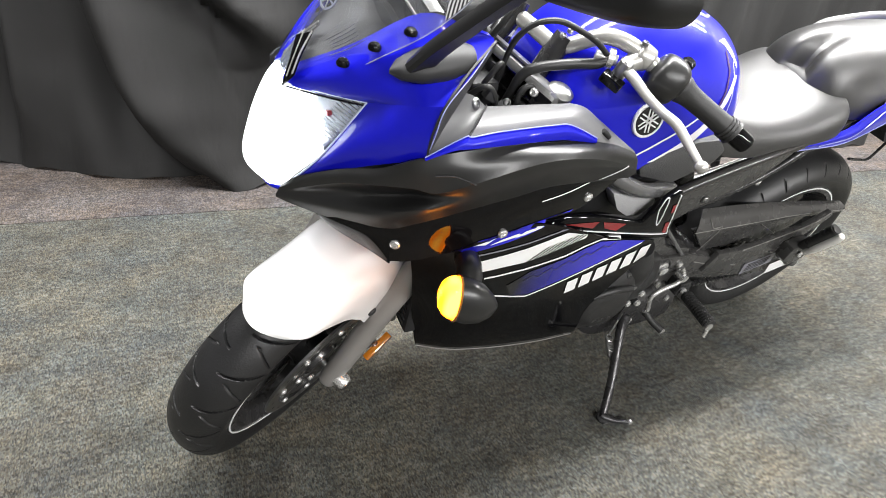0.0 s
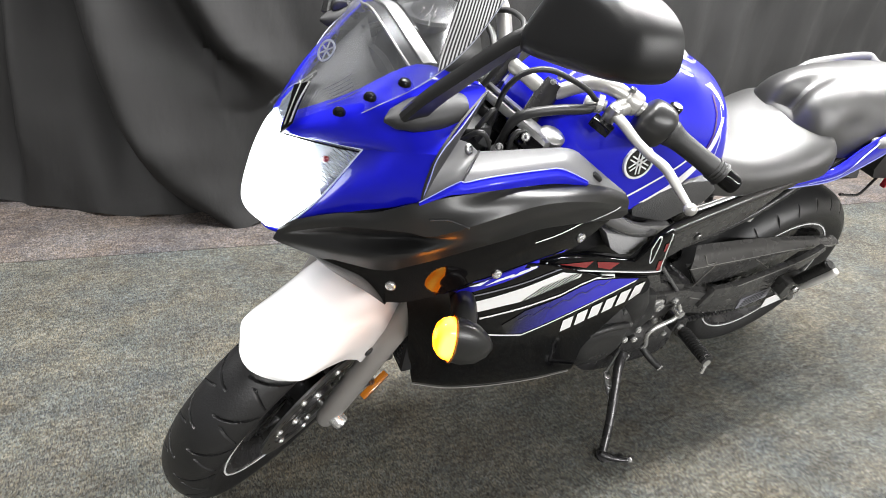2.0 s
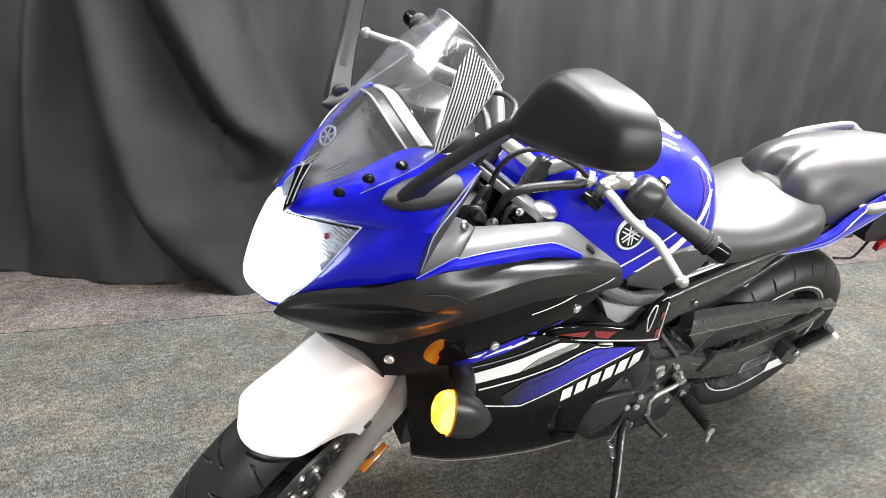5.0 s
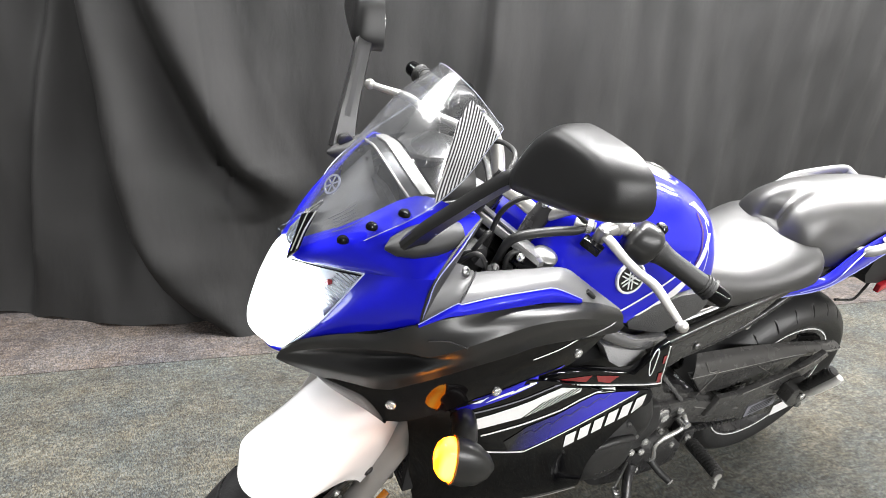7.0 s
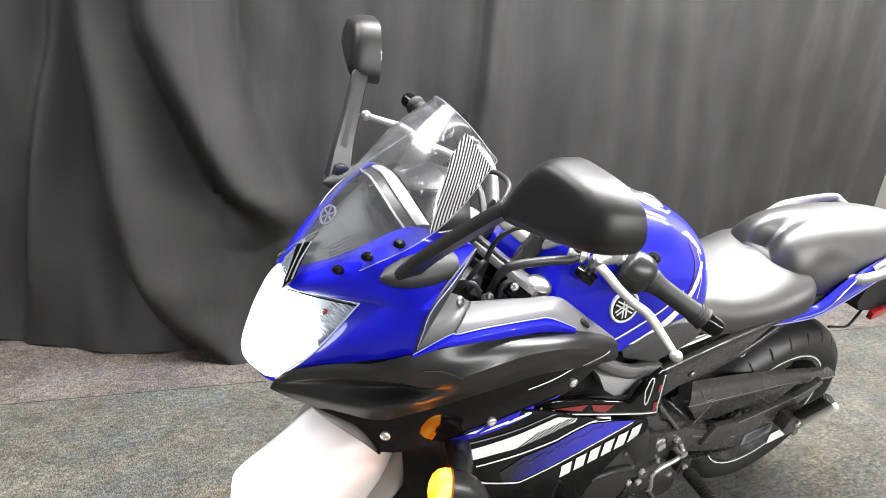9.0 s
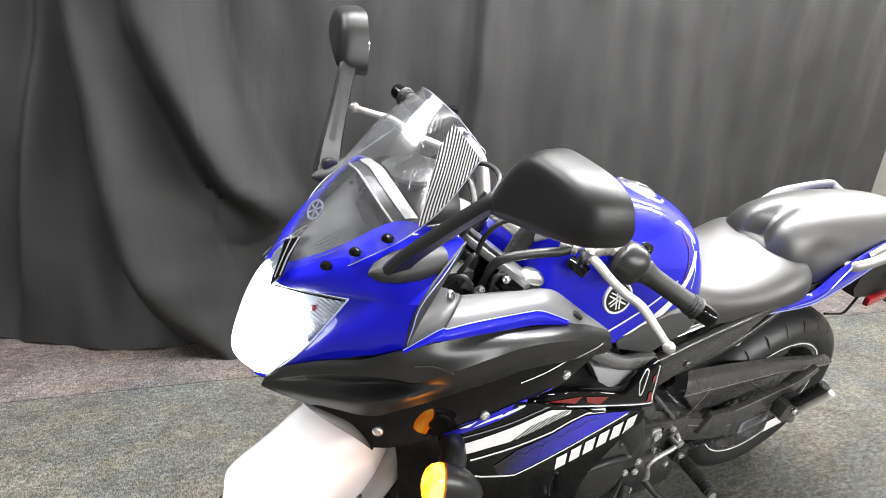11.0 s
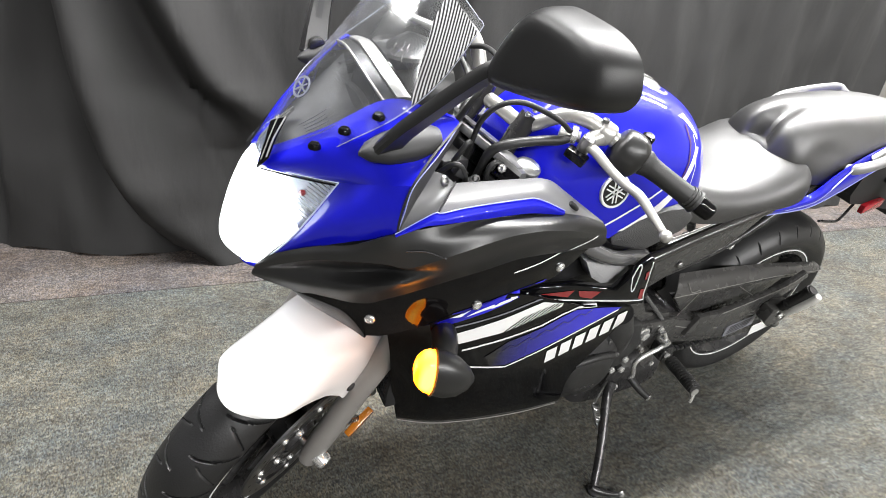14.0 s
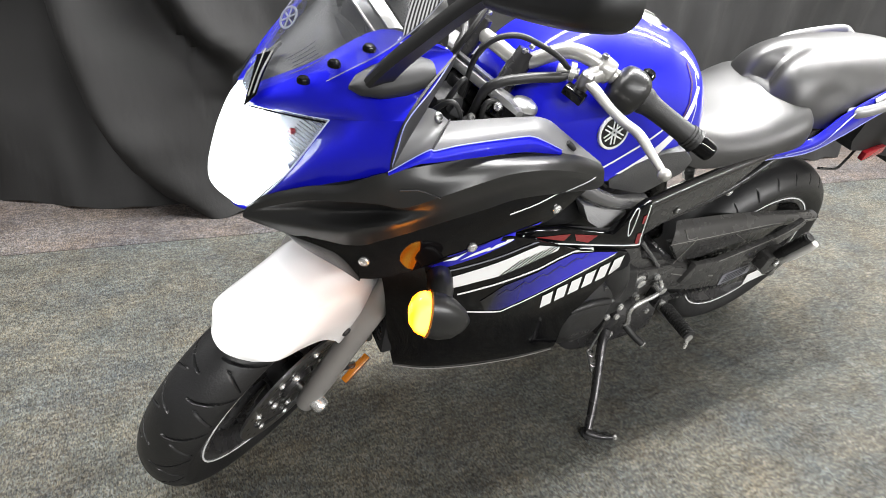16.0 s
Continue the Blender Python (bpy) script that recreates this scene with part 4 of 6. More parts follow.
part("axle_nut", swing(lathe([(.112, .017), (.134, .017), (.140, .014), (.140, .009), (.132, .008), (.132, 0)], FA, "y", 18)), CHROME, fork, "bright axle end")


def along(s, y, fwd=0.0):
    """A point s metres up the fork leg from the axle."""
    return (1.44 - math.sin(RAKE) * s + math.cos(RAKE) * fwd, y, .297 + math.cos(RAKE) * s + math.sin(RAKE) * fwd)


for sd in (1, -1):
    leg = part("fork_leg", swing(tube([along(-.030, sd * .102), along(-.022, sd * .102), along(.04, sd * .102), along(.16, sd * .101), along(.29, sd * .101), along(.37, sd * .101), along(.41, sd * .101)], [.014, .020, .0235, .024, .025, .026, .028], 20, 5)), FORK, fork, "satin grey fork leg")
    part("fork_seal", swing(rod(along(.405, sd * .101), along(.425, sd * .101), .030)), DARK, leg)
    part("fork_tube", swing(rod(along(.30, sd * .101), along(.705, sd * .101), .0215)), STEEL, fork, "steel fork tube")
    part("fork_cap", swing(lathe([(0, .022), (.008, .022), (.013, .015), (.013, 0)], along(.716, sd * .101), "z", 18)), STEEL, fork)
    part("clamp_block", swing(brick(along(.702, sd * .085, .022), (.058, .052, .030), .008, Matrix.Rotation(-RAKE, 4, "Y"))), CLAMP, fork, "silver cast top clamp")
    part("clamp_slot", swing(brick(along(.698, sd * .090, .052), (.004, .040, .022), .001, Matrix.Rotation(-RAKE, 4, "Y"))), GLOSS, fork)
    part("clamp_screw", swing(bolt(along(.703, sd * .080, .054), (math.cos(RAKE), 0, math.sin(RAKE)), .007, .008)), CHROME, fork)
    part("pinch_bolt", swing(bolt(along(-.005, sd * .128), (0, sd, 0), .007)), CHROME, leg)
    # caliper and amber reflector behind the leg
    cal = part("brake_caliper", swing(bevel(prism([(along(.13, 0, -.105)[0], along(.13, 0, -.105)[2]), (along(.13, 0, -.04)[0], along(.13, 0, -.04)[2]), (along(.24, 0, -.04)[0], along(.24, 0, -.04)[2]), (along(.24, 0, -.095)[0], along(.24, 0, -.095)[2])], sd * .048, sd * .098, .008), .002)), BLACK_METAL, fork, "black brake caliper")
    part("reflector_bracket", swing(tube([(1.375, sd * .104, .335), (1.335, sd * .108, .290), (1.305, sd * .110, .256)], .008, 10, 4)), BLACK_METAL, fork)
    part("reflector", swing(brick((1.303, sd * .119, .249), (.078, .017, .032), .004, Matrix.Rotation(radians(31), 4, "Y"))), AMBER, fork, "amber side reflector")
    part("banjo_bolt", swing(rod((1.322, sd * .115, .425), (1.346, sd * .115, .478), .009, 10)), STEEL, fork)
    part("brake_hose", swing(tube([along(.22, sd * .105, -.068), along(.34, sd * .11, -.07), along(.5, sd * .08, -.05), along(.62, sd * .03, -.03)], .0055, 10, 6)), CABLE, fork)
top = part("top_clamp", swing(brick(along(.712, 0, .012), (.074, .200, .014), .005, Matrix.Rotation(-RAKE, 4, "Y"))), CLAMP, fork, "silver cast top clamp plate")
part("clamp_pocket", swing(brick(along(.724, 0, .024), (.030, .120, .004), .002, Matrix.Rotation(-RAKE, 4, "Y"))), STEEL, top)
for s, h in ((.68, .030), (.50, .034)):
    part("fork_clamp", swing(join(tube([along(s, -.13), along(s, -.10, .02), along(s, 0, -.02), along(s, .10, .02), along(s, .13)], .020, 12, 5, .8))), BLACK_METAL, fork, "cast fork clamp")

# fender
def fender():
    rows = []
    for a, r, side_r, w in ((61, .326, .306, .062), (64, .330, .300, .071), (70, .332, .289, .076), (78, .333, .272, .079), (88, .333, .238, .084), (97, .333, .205, .092), (104, .332, .182, .095), (112, .331, .215, .090), (124, .329, .250, .080), (140, .325, .265, .074), (150, .320, .275, .072)):
        row = []
        for f in (-1, -.93, -.72, -.38, 0, .38, .72, .93, 1):
            q = abs(f)
            t = radians(a + (7 * q * q if a < 63 else 5 * q * q if a < 66 else 2.5 * q * q if a < 72 else 0))
            rr = r - .004 * q if q < .5 else (r - .018 if q < .8 else ((r - .018 + side_r) / 2 if q < .97 else side_r))
            y = math.copysign({0: 0, .38: .40, .72: .80, .93: .97, 1: 1.0}[q] * w, f)
            row.append((FA[0] + rr * math.cos(t), y, FA[2] + rr * math.sin(t)))
        rows.append(row)
    return sheet(surface(rows, 5), .003, hint=FA)


fd = part("front_fender", swing(fender()), WHITE, bike, "glossy white front fender")
for sd in (1, -1):
    part("fender_bolt", swing(bolt((1.390, sd * .0935, .508), (0, sd, 0), .0095, .006)), DARK, fd)

# front turn signals
def signal(side):
    cx, cy, cz = 1.271, .275, .680
    ax, ay = math.cos(radians(-20)), math.sin(radians(-20))
    stalk = part("turn_signal", tube([flip(p, side) for p in ((1.214, .186, .668), (1.223, .212, .681), (1.240, .245, .693), (1.255, .266, .688))], [.021, .0205, .021, .022], 16, 6), MATTE, bike, "black front turn signal on a short stalk")

    def ring(d, hw, hz, n=28):
        return [flip((cx + d * ax - hw * math.cos(a) * ay, cy + d * ay + hw * math.cos(a) * ax, cz + d * .22 + hz * math.sin(a) * (1 - .12 * math.sin(a))), side) for a in np.linspace(0, 2 * math.pi, n, endpoint=False)]
    part("signal_body", loft([ring(0, .028, .043), ring(-.018, .029, .044), ring(-.040, .025, .036), ring(-.057, .015, .022), ring(-.066, .004, .006)]), MATTE, stalk, "matte black signal body", angle=60)
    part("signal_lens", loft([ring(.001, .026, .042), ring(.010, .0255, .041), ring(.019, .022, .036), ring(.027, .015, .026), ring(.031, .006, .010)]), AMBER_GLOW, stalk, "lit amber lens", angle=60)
    part("signal_rim", tube(ring(.001, .0285, .0435)[::2] + ring(.001, .0285, .0435)[:1], .002, 6, 3), AMBER, stalk)


for side in (1, -1):
    signal(side)


# ---- handlebar ----
BAR = [(1.080, 0, .972), (1.080, .035, .972), (1.074, .056, .980), (1.065, .078, 1.006), (1.060, .101, 1.028), (1.050, .133, 1.034), (1.040, .165, 1.028), (1.020, .227, 1.016), (.986, .342, .998)]
bar = part("handlebar", swing(tube([flip(p, -1) for p in BAR[:0:-1]] + BAR, .0125, 16, 6)), SILVER, bike, "bent silver handlebar")


def on_bar(y, off=(0, 0, 0)):
    """A point of the outer, straight stretch of the bar."""
    t = (y - .165) / (.342 - .165)
    return np.array((1.040 - .054 * t, y, 1.028 - .030 * t)) + np.array(off)


for side in (1, -1):
    F = lambda p: flip(p, side)
    grip = part("grip", swing(tube([F(on_bar(y)) for y in (.228, .234, .25, .29, .325, .335)], [.0215, .0215, .0175, .0165, .0175, .0205], 20, 6)), GRIP, bar, "black rubber grip")
    for k in range(3):
        part("grip_collar", swing(tube([F(on_bar(.318 + .0055 * k)), F(on_bar(.3215 + .0055 * k))], .0190, 16, 1)), GRIP, grip)
    part("bar_end", swing(tube([F(on_bar(y)) for y in (.333, .338, .352, .364, .367)], [.0135, .0155, .0155, .0145, .008], 16, 4)), GLOSS, bar, "black bar end")
    sw = part("switch_housing", swing(tube([F(on_bar(y, (.002, 0, -.004))) for y in (.178, .184, .196, .214, .226, .230)], [.014, .029, .034, .034, .028, .018], 20, 5, 1.08)), MATTE, bar, "matte black switch housing", angle=60)
    part("switch_button", swing(lathe([(0, .011), (.008, .011), (.011, .008), (.011, 0)], F(on_bar(.214, (-.020, 0, .022))), "z", 16)), GLOSS, sw)
    part("switch_rocker", swing(brick(F(on_bar(.214, (-.032, 0, .0))), (.010, .022, .014), .003)), GLOSS, sw)
    perch = part("lever_perch", swing(join(tube([F(on_bar(y)) for y in (.146, .150, .168, .172)], [.014, .0185, .0185, .014], 16, 3), tube([F(p) for p in ((1.046, .158, 1.026), (1.066, .150, 1.016), (1.080, .150, 1.014))], [.016, .013, .012], 12, 5))), SILVER, bar, "silver lever perch with clamp")
    part("clamp_bolt", swing(bolt(F((1.048, .150, 1.047)), (0, 0, 1), .006, .006)), STEEL, perch)
    part("lever_pivot", swing(lathe([(-.014, .009), (-.013, .011), (.013, .011), (.016, .008), (.016, 0)], F((1.080, .150, 1.014)), "z", 16)), STEEL, perch)
    lv = part("lever", swing(tube([F(p) for p in ((1.076, .146, 1.014), (1.085, .170, 1.017), (1.095, .205, 1.014), (1.102, .235, 1.014), (1.110, .265, 1.018), (1.125, .298, 1.014), (1.138, .322, 1.012))], [.009, .0095, .0085, .0085, .0085, .0075, .0065], 14, 6, .8)), SILVER, bar, "curved silver lever")
    part("lever_ball", swing(lathe([(-.0095 * math.cos(a), .0095 * math.sin(a)) for a in np.linspace(0, math.pi, 11)], F((1.142, .329, 1.0115)), "y", 18)), SILVER, lv, "silver ball end")
    part("adjuster", swing(rod(F((1.070, .134, 1.012)), F((1.084, .104, 1.006)), .0085, 12)), SILVER, perch)
    part("adjuster_wheel", swing(rod(F((1.072, .128, 1.011)), F((1.076, .120, 1.0095)), .0155, 16)), CHROME, perch)
    part("lever_switch", swing(brick(F((1.094, .150, .996)), (.018, .036, .016), .003)), GLOSS, perch)
    riser = part("bar_riser", swing(tube([F((1.112, .046, .905)), F((1.098, .046, .935)), F((1.082, .046, .968)), F((1.072, .046, .992))], [.017, .0165, .019, .016], 14, 5)), BLACK_METAL, bar, "black bar riser")
    for dx in (-.012, .012):
        part("riser_bolt", swing(bolt(F((1.072 + dx, .046, .994)), (0, 0, 1), .0055, .006)), STEEL, riser)
# cables from the levers
for pts, r in (([(1.086, .100, 1.004), (1.105, .070, 1.000), (1.14, .035, .985), (1.19, .02, .96), (1.215, .015, .92), (1.21, .01, .86)], .0062),
               ([(1.076, .108, 1.020), (1.085, .07, 1.045), (1.115, .03, 1.055), (1.16, .015, 1.03), (1.19, .02, .97), (1.20, .03, .90)], .0045)):
    part("cable", swing(tube([flip(p, -1) for p in pts], r, 10, 8)), CABLE, bar, "black control cable")
part("cable_sleeve", tube([(1.022, .120, .976), (1.040, .120, .974), (1.084, .115, .972), (1.127, .102, .960), (1.143, .092, .942), (1.148, .085, .910), (1.15, .070, .85)], [.0060, .0078, .0078, .0078, .0078, .007, .007], 12, 8), CABLE, bar, "thick black cable sleeve")
part("cable", tube([(1.020, .115, .986), (1.045, .115, 1.004), (1.081, .115, 1.021), (1.122, .110, 1.034), (1.152, .100, 1.026), (1.168, .090, 1.002), (1.170, .080, .970), (1.165, .065, .91), (1.16, .05, .86)], .0043, 10, 8), CABLE, bar, "thin black control cable")
part("ignition_lock", swing(lathe([(0, .019), (.024, .019), (.030, .015), (.030, .010), (.024, .009), (.024, 0)], (1.165, 0, .915), "z", 20)), DARK, bar, "black ignition lock")
# master cylinder and hoses beneath the bar
for pts in ([(1.135, .100, .850), (1.145, .105, .892), (1.148, .108, .925), (1.136, .110, .935), (1.122, .110, .922), (1.120, .105, .890), (1.118, .09, .85)], [(1.20, .05, .84), (1.198, .07, .90), (1.19, .08, .935), (1.175, .08, .955), (1.165, .06, .90), (1.16, .05, .84)],
            [(1.23, .06, .86), (1.218, .085, .91), (1.20, .10, .93), (1.18, .10, .90), (1.175, .08, .85)]):
    part("wiring_loom", tube(pts, .0045, 10, 8), CABLE, bike, "black wiring loom")
for p, d in (((1.215, .115, .905), (.2, 1, .3)), ((1.195, .112, .885), (.1, 1, .2)), ((1.175, .118, .915), (.2, 1, .4))):
    part("loom_clip", bolt(p, d, .006, .006), STEEL, bike)
for k, (p, size, turn) in enumerate((((1.165, .098, .893), (.026, .016, .014), 25), ((1.180, .104, .872), (.020, .014, .020), -15), ((1.150, .112, .870), (.016, .012, .026), 40), ((1.205, .106, .885), (.022, .014, .012), 10), ((1.192, .098, .915), (.014, .014, .022), 60))):
    part("loom_connector", brick(p, size, .002, Matrix.Rotation(radians(turn), 4, "Y")), GLOSS if k % 2 else DARK, bike, "small black plug")
for a, b in (((1.150, .085, .885), (1.128, .098, .868)), ((1.142, .090, .905), (1.120, .102, .890)), ((1.205, .100, .862), (1.190, .112, .850))):
    part("steel_stub", rod(a, b, .0045, 10), STEEL, bike)
part("relay_box", brick((1.216, .085, .852), (.036, .030, .040), .005, Matrix.Rotation(radians(20), 4, "Y")), GLOSS, bike, "small black relay box")
part("head_tube", rod((1.155, 0, .79), (1.10, 0, .905), .032, 24), DARK, bike)
part("steering_shroud", brick((1.19, .05, .89), (.05, .06, .07), .01), DARK, bike)

# ---- tank ----
TANK = [(1.062, .050, .900, .860), (1.054, .088, .932, .845), (1.034, .122, .966, .825), (1.00, .144, .994, .805), (.955, .156, 1.016, .795), (.90, .162, 1.032, .79), (.82, .164, 1.030, .785), (.74, .156, 1.012, .78),
        (.68, .141, .984, .775), (.635, .122, .942, .77), (.606, .100, .890, .77), (.598, .075, .850, .775)]


def ring_y(w, c, e):
    return w * math.copysign(abs(c) ** (2 / e), c)


def hoop(x, w, zt, zb, e=2.5, n=36, dip=0.0, notch=.025):
    ring = []
    for a in np.linspace(0, math.pi, n):
        c, s = math.cos(a), math.sin(a)
        ring.append((x, ring_y(w, c, e), zb + (zt - zb) * abs(s) ** (2 / e) - dip * math.exp(-(ring_y(w, c, e) / notch) ** 2)))
    return ring


def hull(secs, e=2.5, n=6, dip=None, notch=.025):
    fine = spline(np.array([(*s[:3], 0) for s in secs])[:, :3], n)
    low = spline(np.array([(s[3], 0, 0) for s in secs]), n)[:, 0]
    dips = spline(np.array([((dip[i] if dip else 0), 0, 0) for i in range(len(secs))]), n)[:, 0]
    return loft([hoop(x, w, zt, zb, e, 48, d, notch) for (x, w, zt), zb, d in zip(fine, low, dips)])


tank_bm = hull(TANK)
bmesh.ops.recalc_face_normals(tank_bm, faces=tank_bm.faces)
SHELL[("fuel_tank", 1)] = tank_bm.copy()
SHELL[("fuel_tank", -1)] = tank_bm.copy()
tank = part("fuel_tank", tank_bm, BLUE, bike, "glossy blue fuel tank")
cap = part("fuel_cap", lathe([(-.01, .052), (.004, .052), (.007, .048), (.007, .040), (.004, .038), (.010, .030), (.014, .020), (.014, 0)], (0, 0, 0), "z", 40), STEEL, tank, "silver fuel filler cap")
cap.matrix_local = Matrix.Translation((.775, 0, 1.012)) @ Matrix.Rotation(radians(-17), 4, "Y")
for k in range(6):
    a = 2 * math.pi * k / 6
    part("cap_screw", bolt((.044 * math.cos(a), .044 * math.sin(a), .006), (0, 0, 1), .004, .003), STEEL, cap)
part("cap_flap", brick((.006, 0, .015), (.03, .012, .004), .002), CHROME, cap)
for side in (1, -1):
    plate = prism([(.885, .792), (.833, .823), (.768, .840), (.712, .839), (.676, .813), (.689, .782), (.776, .744), (.872, .772)], side * .115, side * .168, .010)
    part("knee_panel", plate, KNEE, bike, "black textured knee panel")

# ---- seats and tail ----
def heart(bm):
    """Draws the rear edge forward between its two lobes."""
    for v in bm.verts:
        f = max(0, min(1, (.40 - v.co.x) / .11))
        v.co.x += f * .036 * math.exp(-(v.co.y / .036) ** 2)
    return bm


seat = part("rider_seat", heart(hull([(.640, .095, .825, .775), (.630, .118, .842, .768), (.590, .132, .842, .758), (.52, .140, .834, .758), (.45, .146, .836, .766), (.38, .151, .852, .775), (.325, .153, .876, .787), (.292, .148, .884, .800), (.274, .130, .868, .815)], 3.0,
                               dip=[0, 0, 0, 0, 0, .002, .008, .016, .022], notch=.040)), SEAT, bike, "black vinyl rider seat")


def lobes(bm):
    """Presses the cleft between the two lobes of the nose and a shallow hollow down each flank."""
    for v in bm.verts:
        f = max(0, min(1, (v.co.x - .20) / .12))
        f = f * f * (3 - 2 * f)
        cleft = f * math.exp(-(v.co.y / .022) ** 2)
        v.co.x -= .034 * cleft
        v.co.z -= .008 * cleft
        g = max(0, 1 - abs(v.co.x - .235) / .10)
        low = max(0, min(1, (v.co.z - .85) / .05))
        flank = g * g * (3 - 2 * g) * low * math.exp(-((abs(v.co.y) - .122) / .022) ** 2)
        v.co.y -= math.copysign(.008 * flank, v.co.y)
        v.co.z -= .006 * flank
    return bm


pill = part("passenger_seat", lobes(hull([(.345, .040, .885, .858), (.334, .080, .922, .846), (.318, .104, .940, .836), (.290, .118, .953, .828), (.250, .127, .963, .822), (.200, .132, .969, .823), (.130, .133, .972, .836), (.06, .130, .974, .856), (-.05, .120, .971, .878), (-.15, .102, .962, .892), (-.225, .080, .948, .902), (-.245, .050, .93, .908)],
                                 2.4)), SEAT, bike, "black vinyl passenger seat with a cleft nose")
part("seat_base", hull([(.62, .10, .78, .74), (.45, .125, .79, .74), (.28, .13, .83, .77), (.1, .12, .87, .80), (-.1, .10, .91, .84), (-.28, .05, .93, .88)], 4), DARK, bike)
for side in (1, -1):
    TAIL = [[(.400, .140, .783), (.275, .148, .812), (.195, .143, .862), (.085, .134, .903), (-.10, .108, .925), (-.315, .045, .932)],
            [(.405, .150, .777), (.270, .158, .798), (.180, .153, .832), (.075, .144, .870), (-.10, .118, .898), (-.318, .052, .915)],
            [(.400, .146, .768), (.265, .152, .776), (.165, .146, .800), (.065, .138, .836), (-.10, .110, .868), (-.315, .045, .895)]]
    tail = skin("tail_cowl", TAIL, BLUE, side, label="glossy blue tail cowl")
    rail = part("grab_rail", tube([flip(p, side) for p in ((.160, .130, .858), (.146, .150, .870), (.095, .161, .888), (.035, .164, .910), (-.150, .160, .930), (-.180, .140, .922), (-.185, .100, .905))], .0105, 14, 6, 1.25), RAILGREY, bike, "grey cast grab rail")
    part("rail_foot", rod(flip((-.06, .163, .912), side), flip((-.06, .110, .885), side), .009), RAILGREY, rail)
    part("tail_strip", panel(flip([[(.105, .140, .896), (.04, .133, .914), (-.05, .122, .924)], [(.098, .1445, .888), (.034, .138, .906), (-.052, .126, .917)], [(.090, .1465, .878), (.028, .141, .896), (-.054, .129, .908)]], side), 4, .002), DECAL_WHITE, tail, "white strip under the seat edge")
    part("tail_edge", tube(flip(TAIL[2], side) + np.array((0, side * .001, -.001)), .0016, 6, 8), EDGE, tail, "pale lower edge")
    part("tail_line", tube(flip([(.345, .1525, .778), (.262, .1565, .793), (.222, .1545, .815), (.190, .1505, .845), (.160, .1455, .868)], side) + np.array((0, side * .0016, 0)), .0012, 6, 8), EDGE, tail)
    # rear turn signals
    rs = part("rear_turn_signal", rod(flip((-.225, .045, .775), side), flip((-.235, .105, .755), side), .010), MATTE, bike, "black rear turn signal stalk")
    part("signal_body", lathe([(-.035, .004), (-.03, .018), (-.01, .026), (.012, .027), (.014, .024)], flip((-.24, .125, .752), side), "x", 18), MATTE, rs)
    part("signal_lens", lathe([(.012, .026), (.022, .022), (.03, .010), (.031, 0)], flip((-.24, .125, .752), side), "x", 18), AMBER, rs, "amber lens")
part("tail_light", hull([(-.30, .045, .925, .885), (-.325, .040, .918, .882), (-.338, .025, .91, .885)], 3), RED_LENS, bike, "red tail light")
guard = part("rear_mudguard", loft([[(x, y, z) for y in (.075, -.075) for z in (z0, z1)][0:1] + [(x, .075, z1), (x, -.075, z1), (x, -.075, z0)] for x, z0, z1 in ((-.10, .72, .86), (-.13, .688, .855), (-.22, .678, .84), (-.33, .650, .76), (-.40, .635, .69))]), DARK, bike, "black rear mudguard")
part("plate_bracket", brick((-.408, 0, .650), (.012, .19, .08), .004, Matrix.Rotation(radians(20), 4, "Y")), DARK, guard)
for side in (1, -1):
    part("rear_reflector", brick(flip((-.236, .083, .677), side), (.085, .016, .028), .004, Matrix.Rotation(radians(12), 4, "Y")), RED_LENS, guard, "red side reflector")
    part("wire_stay", tube([flip(p, side) for p in ((-.225, .05, .700), (-.212, .05, .640), (-.195, .05, .604), (-.150, .05, .606), (-.090, .05, .616))], .004, 8, 5), BLACK_METAL, guard)

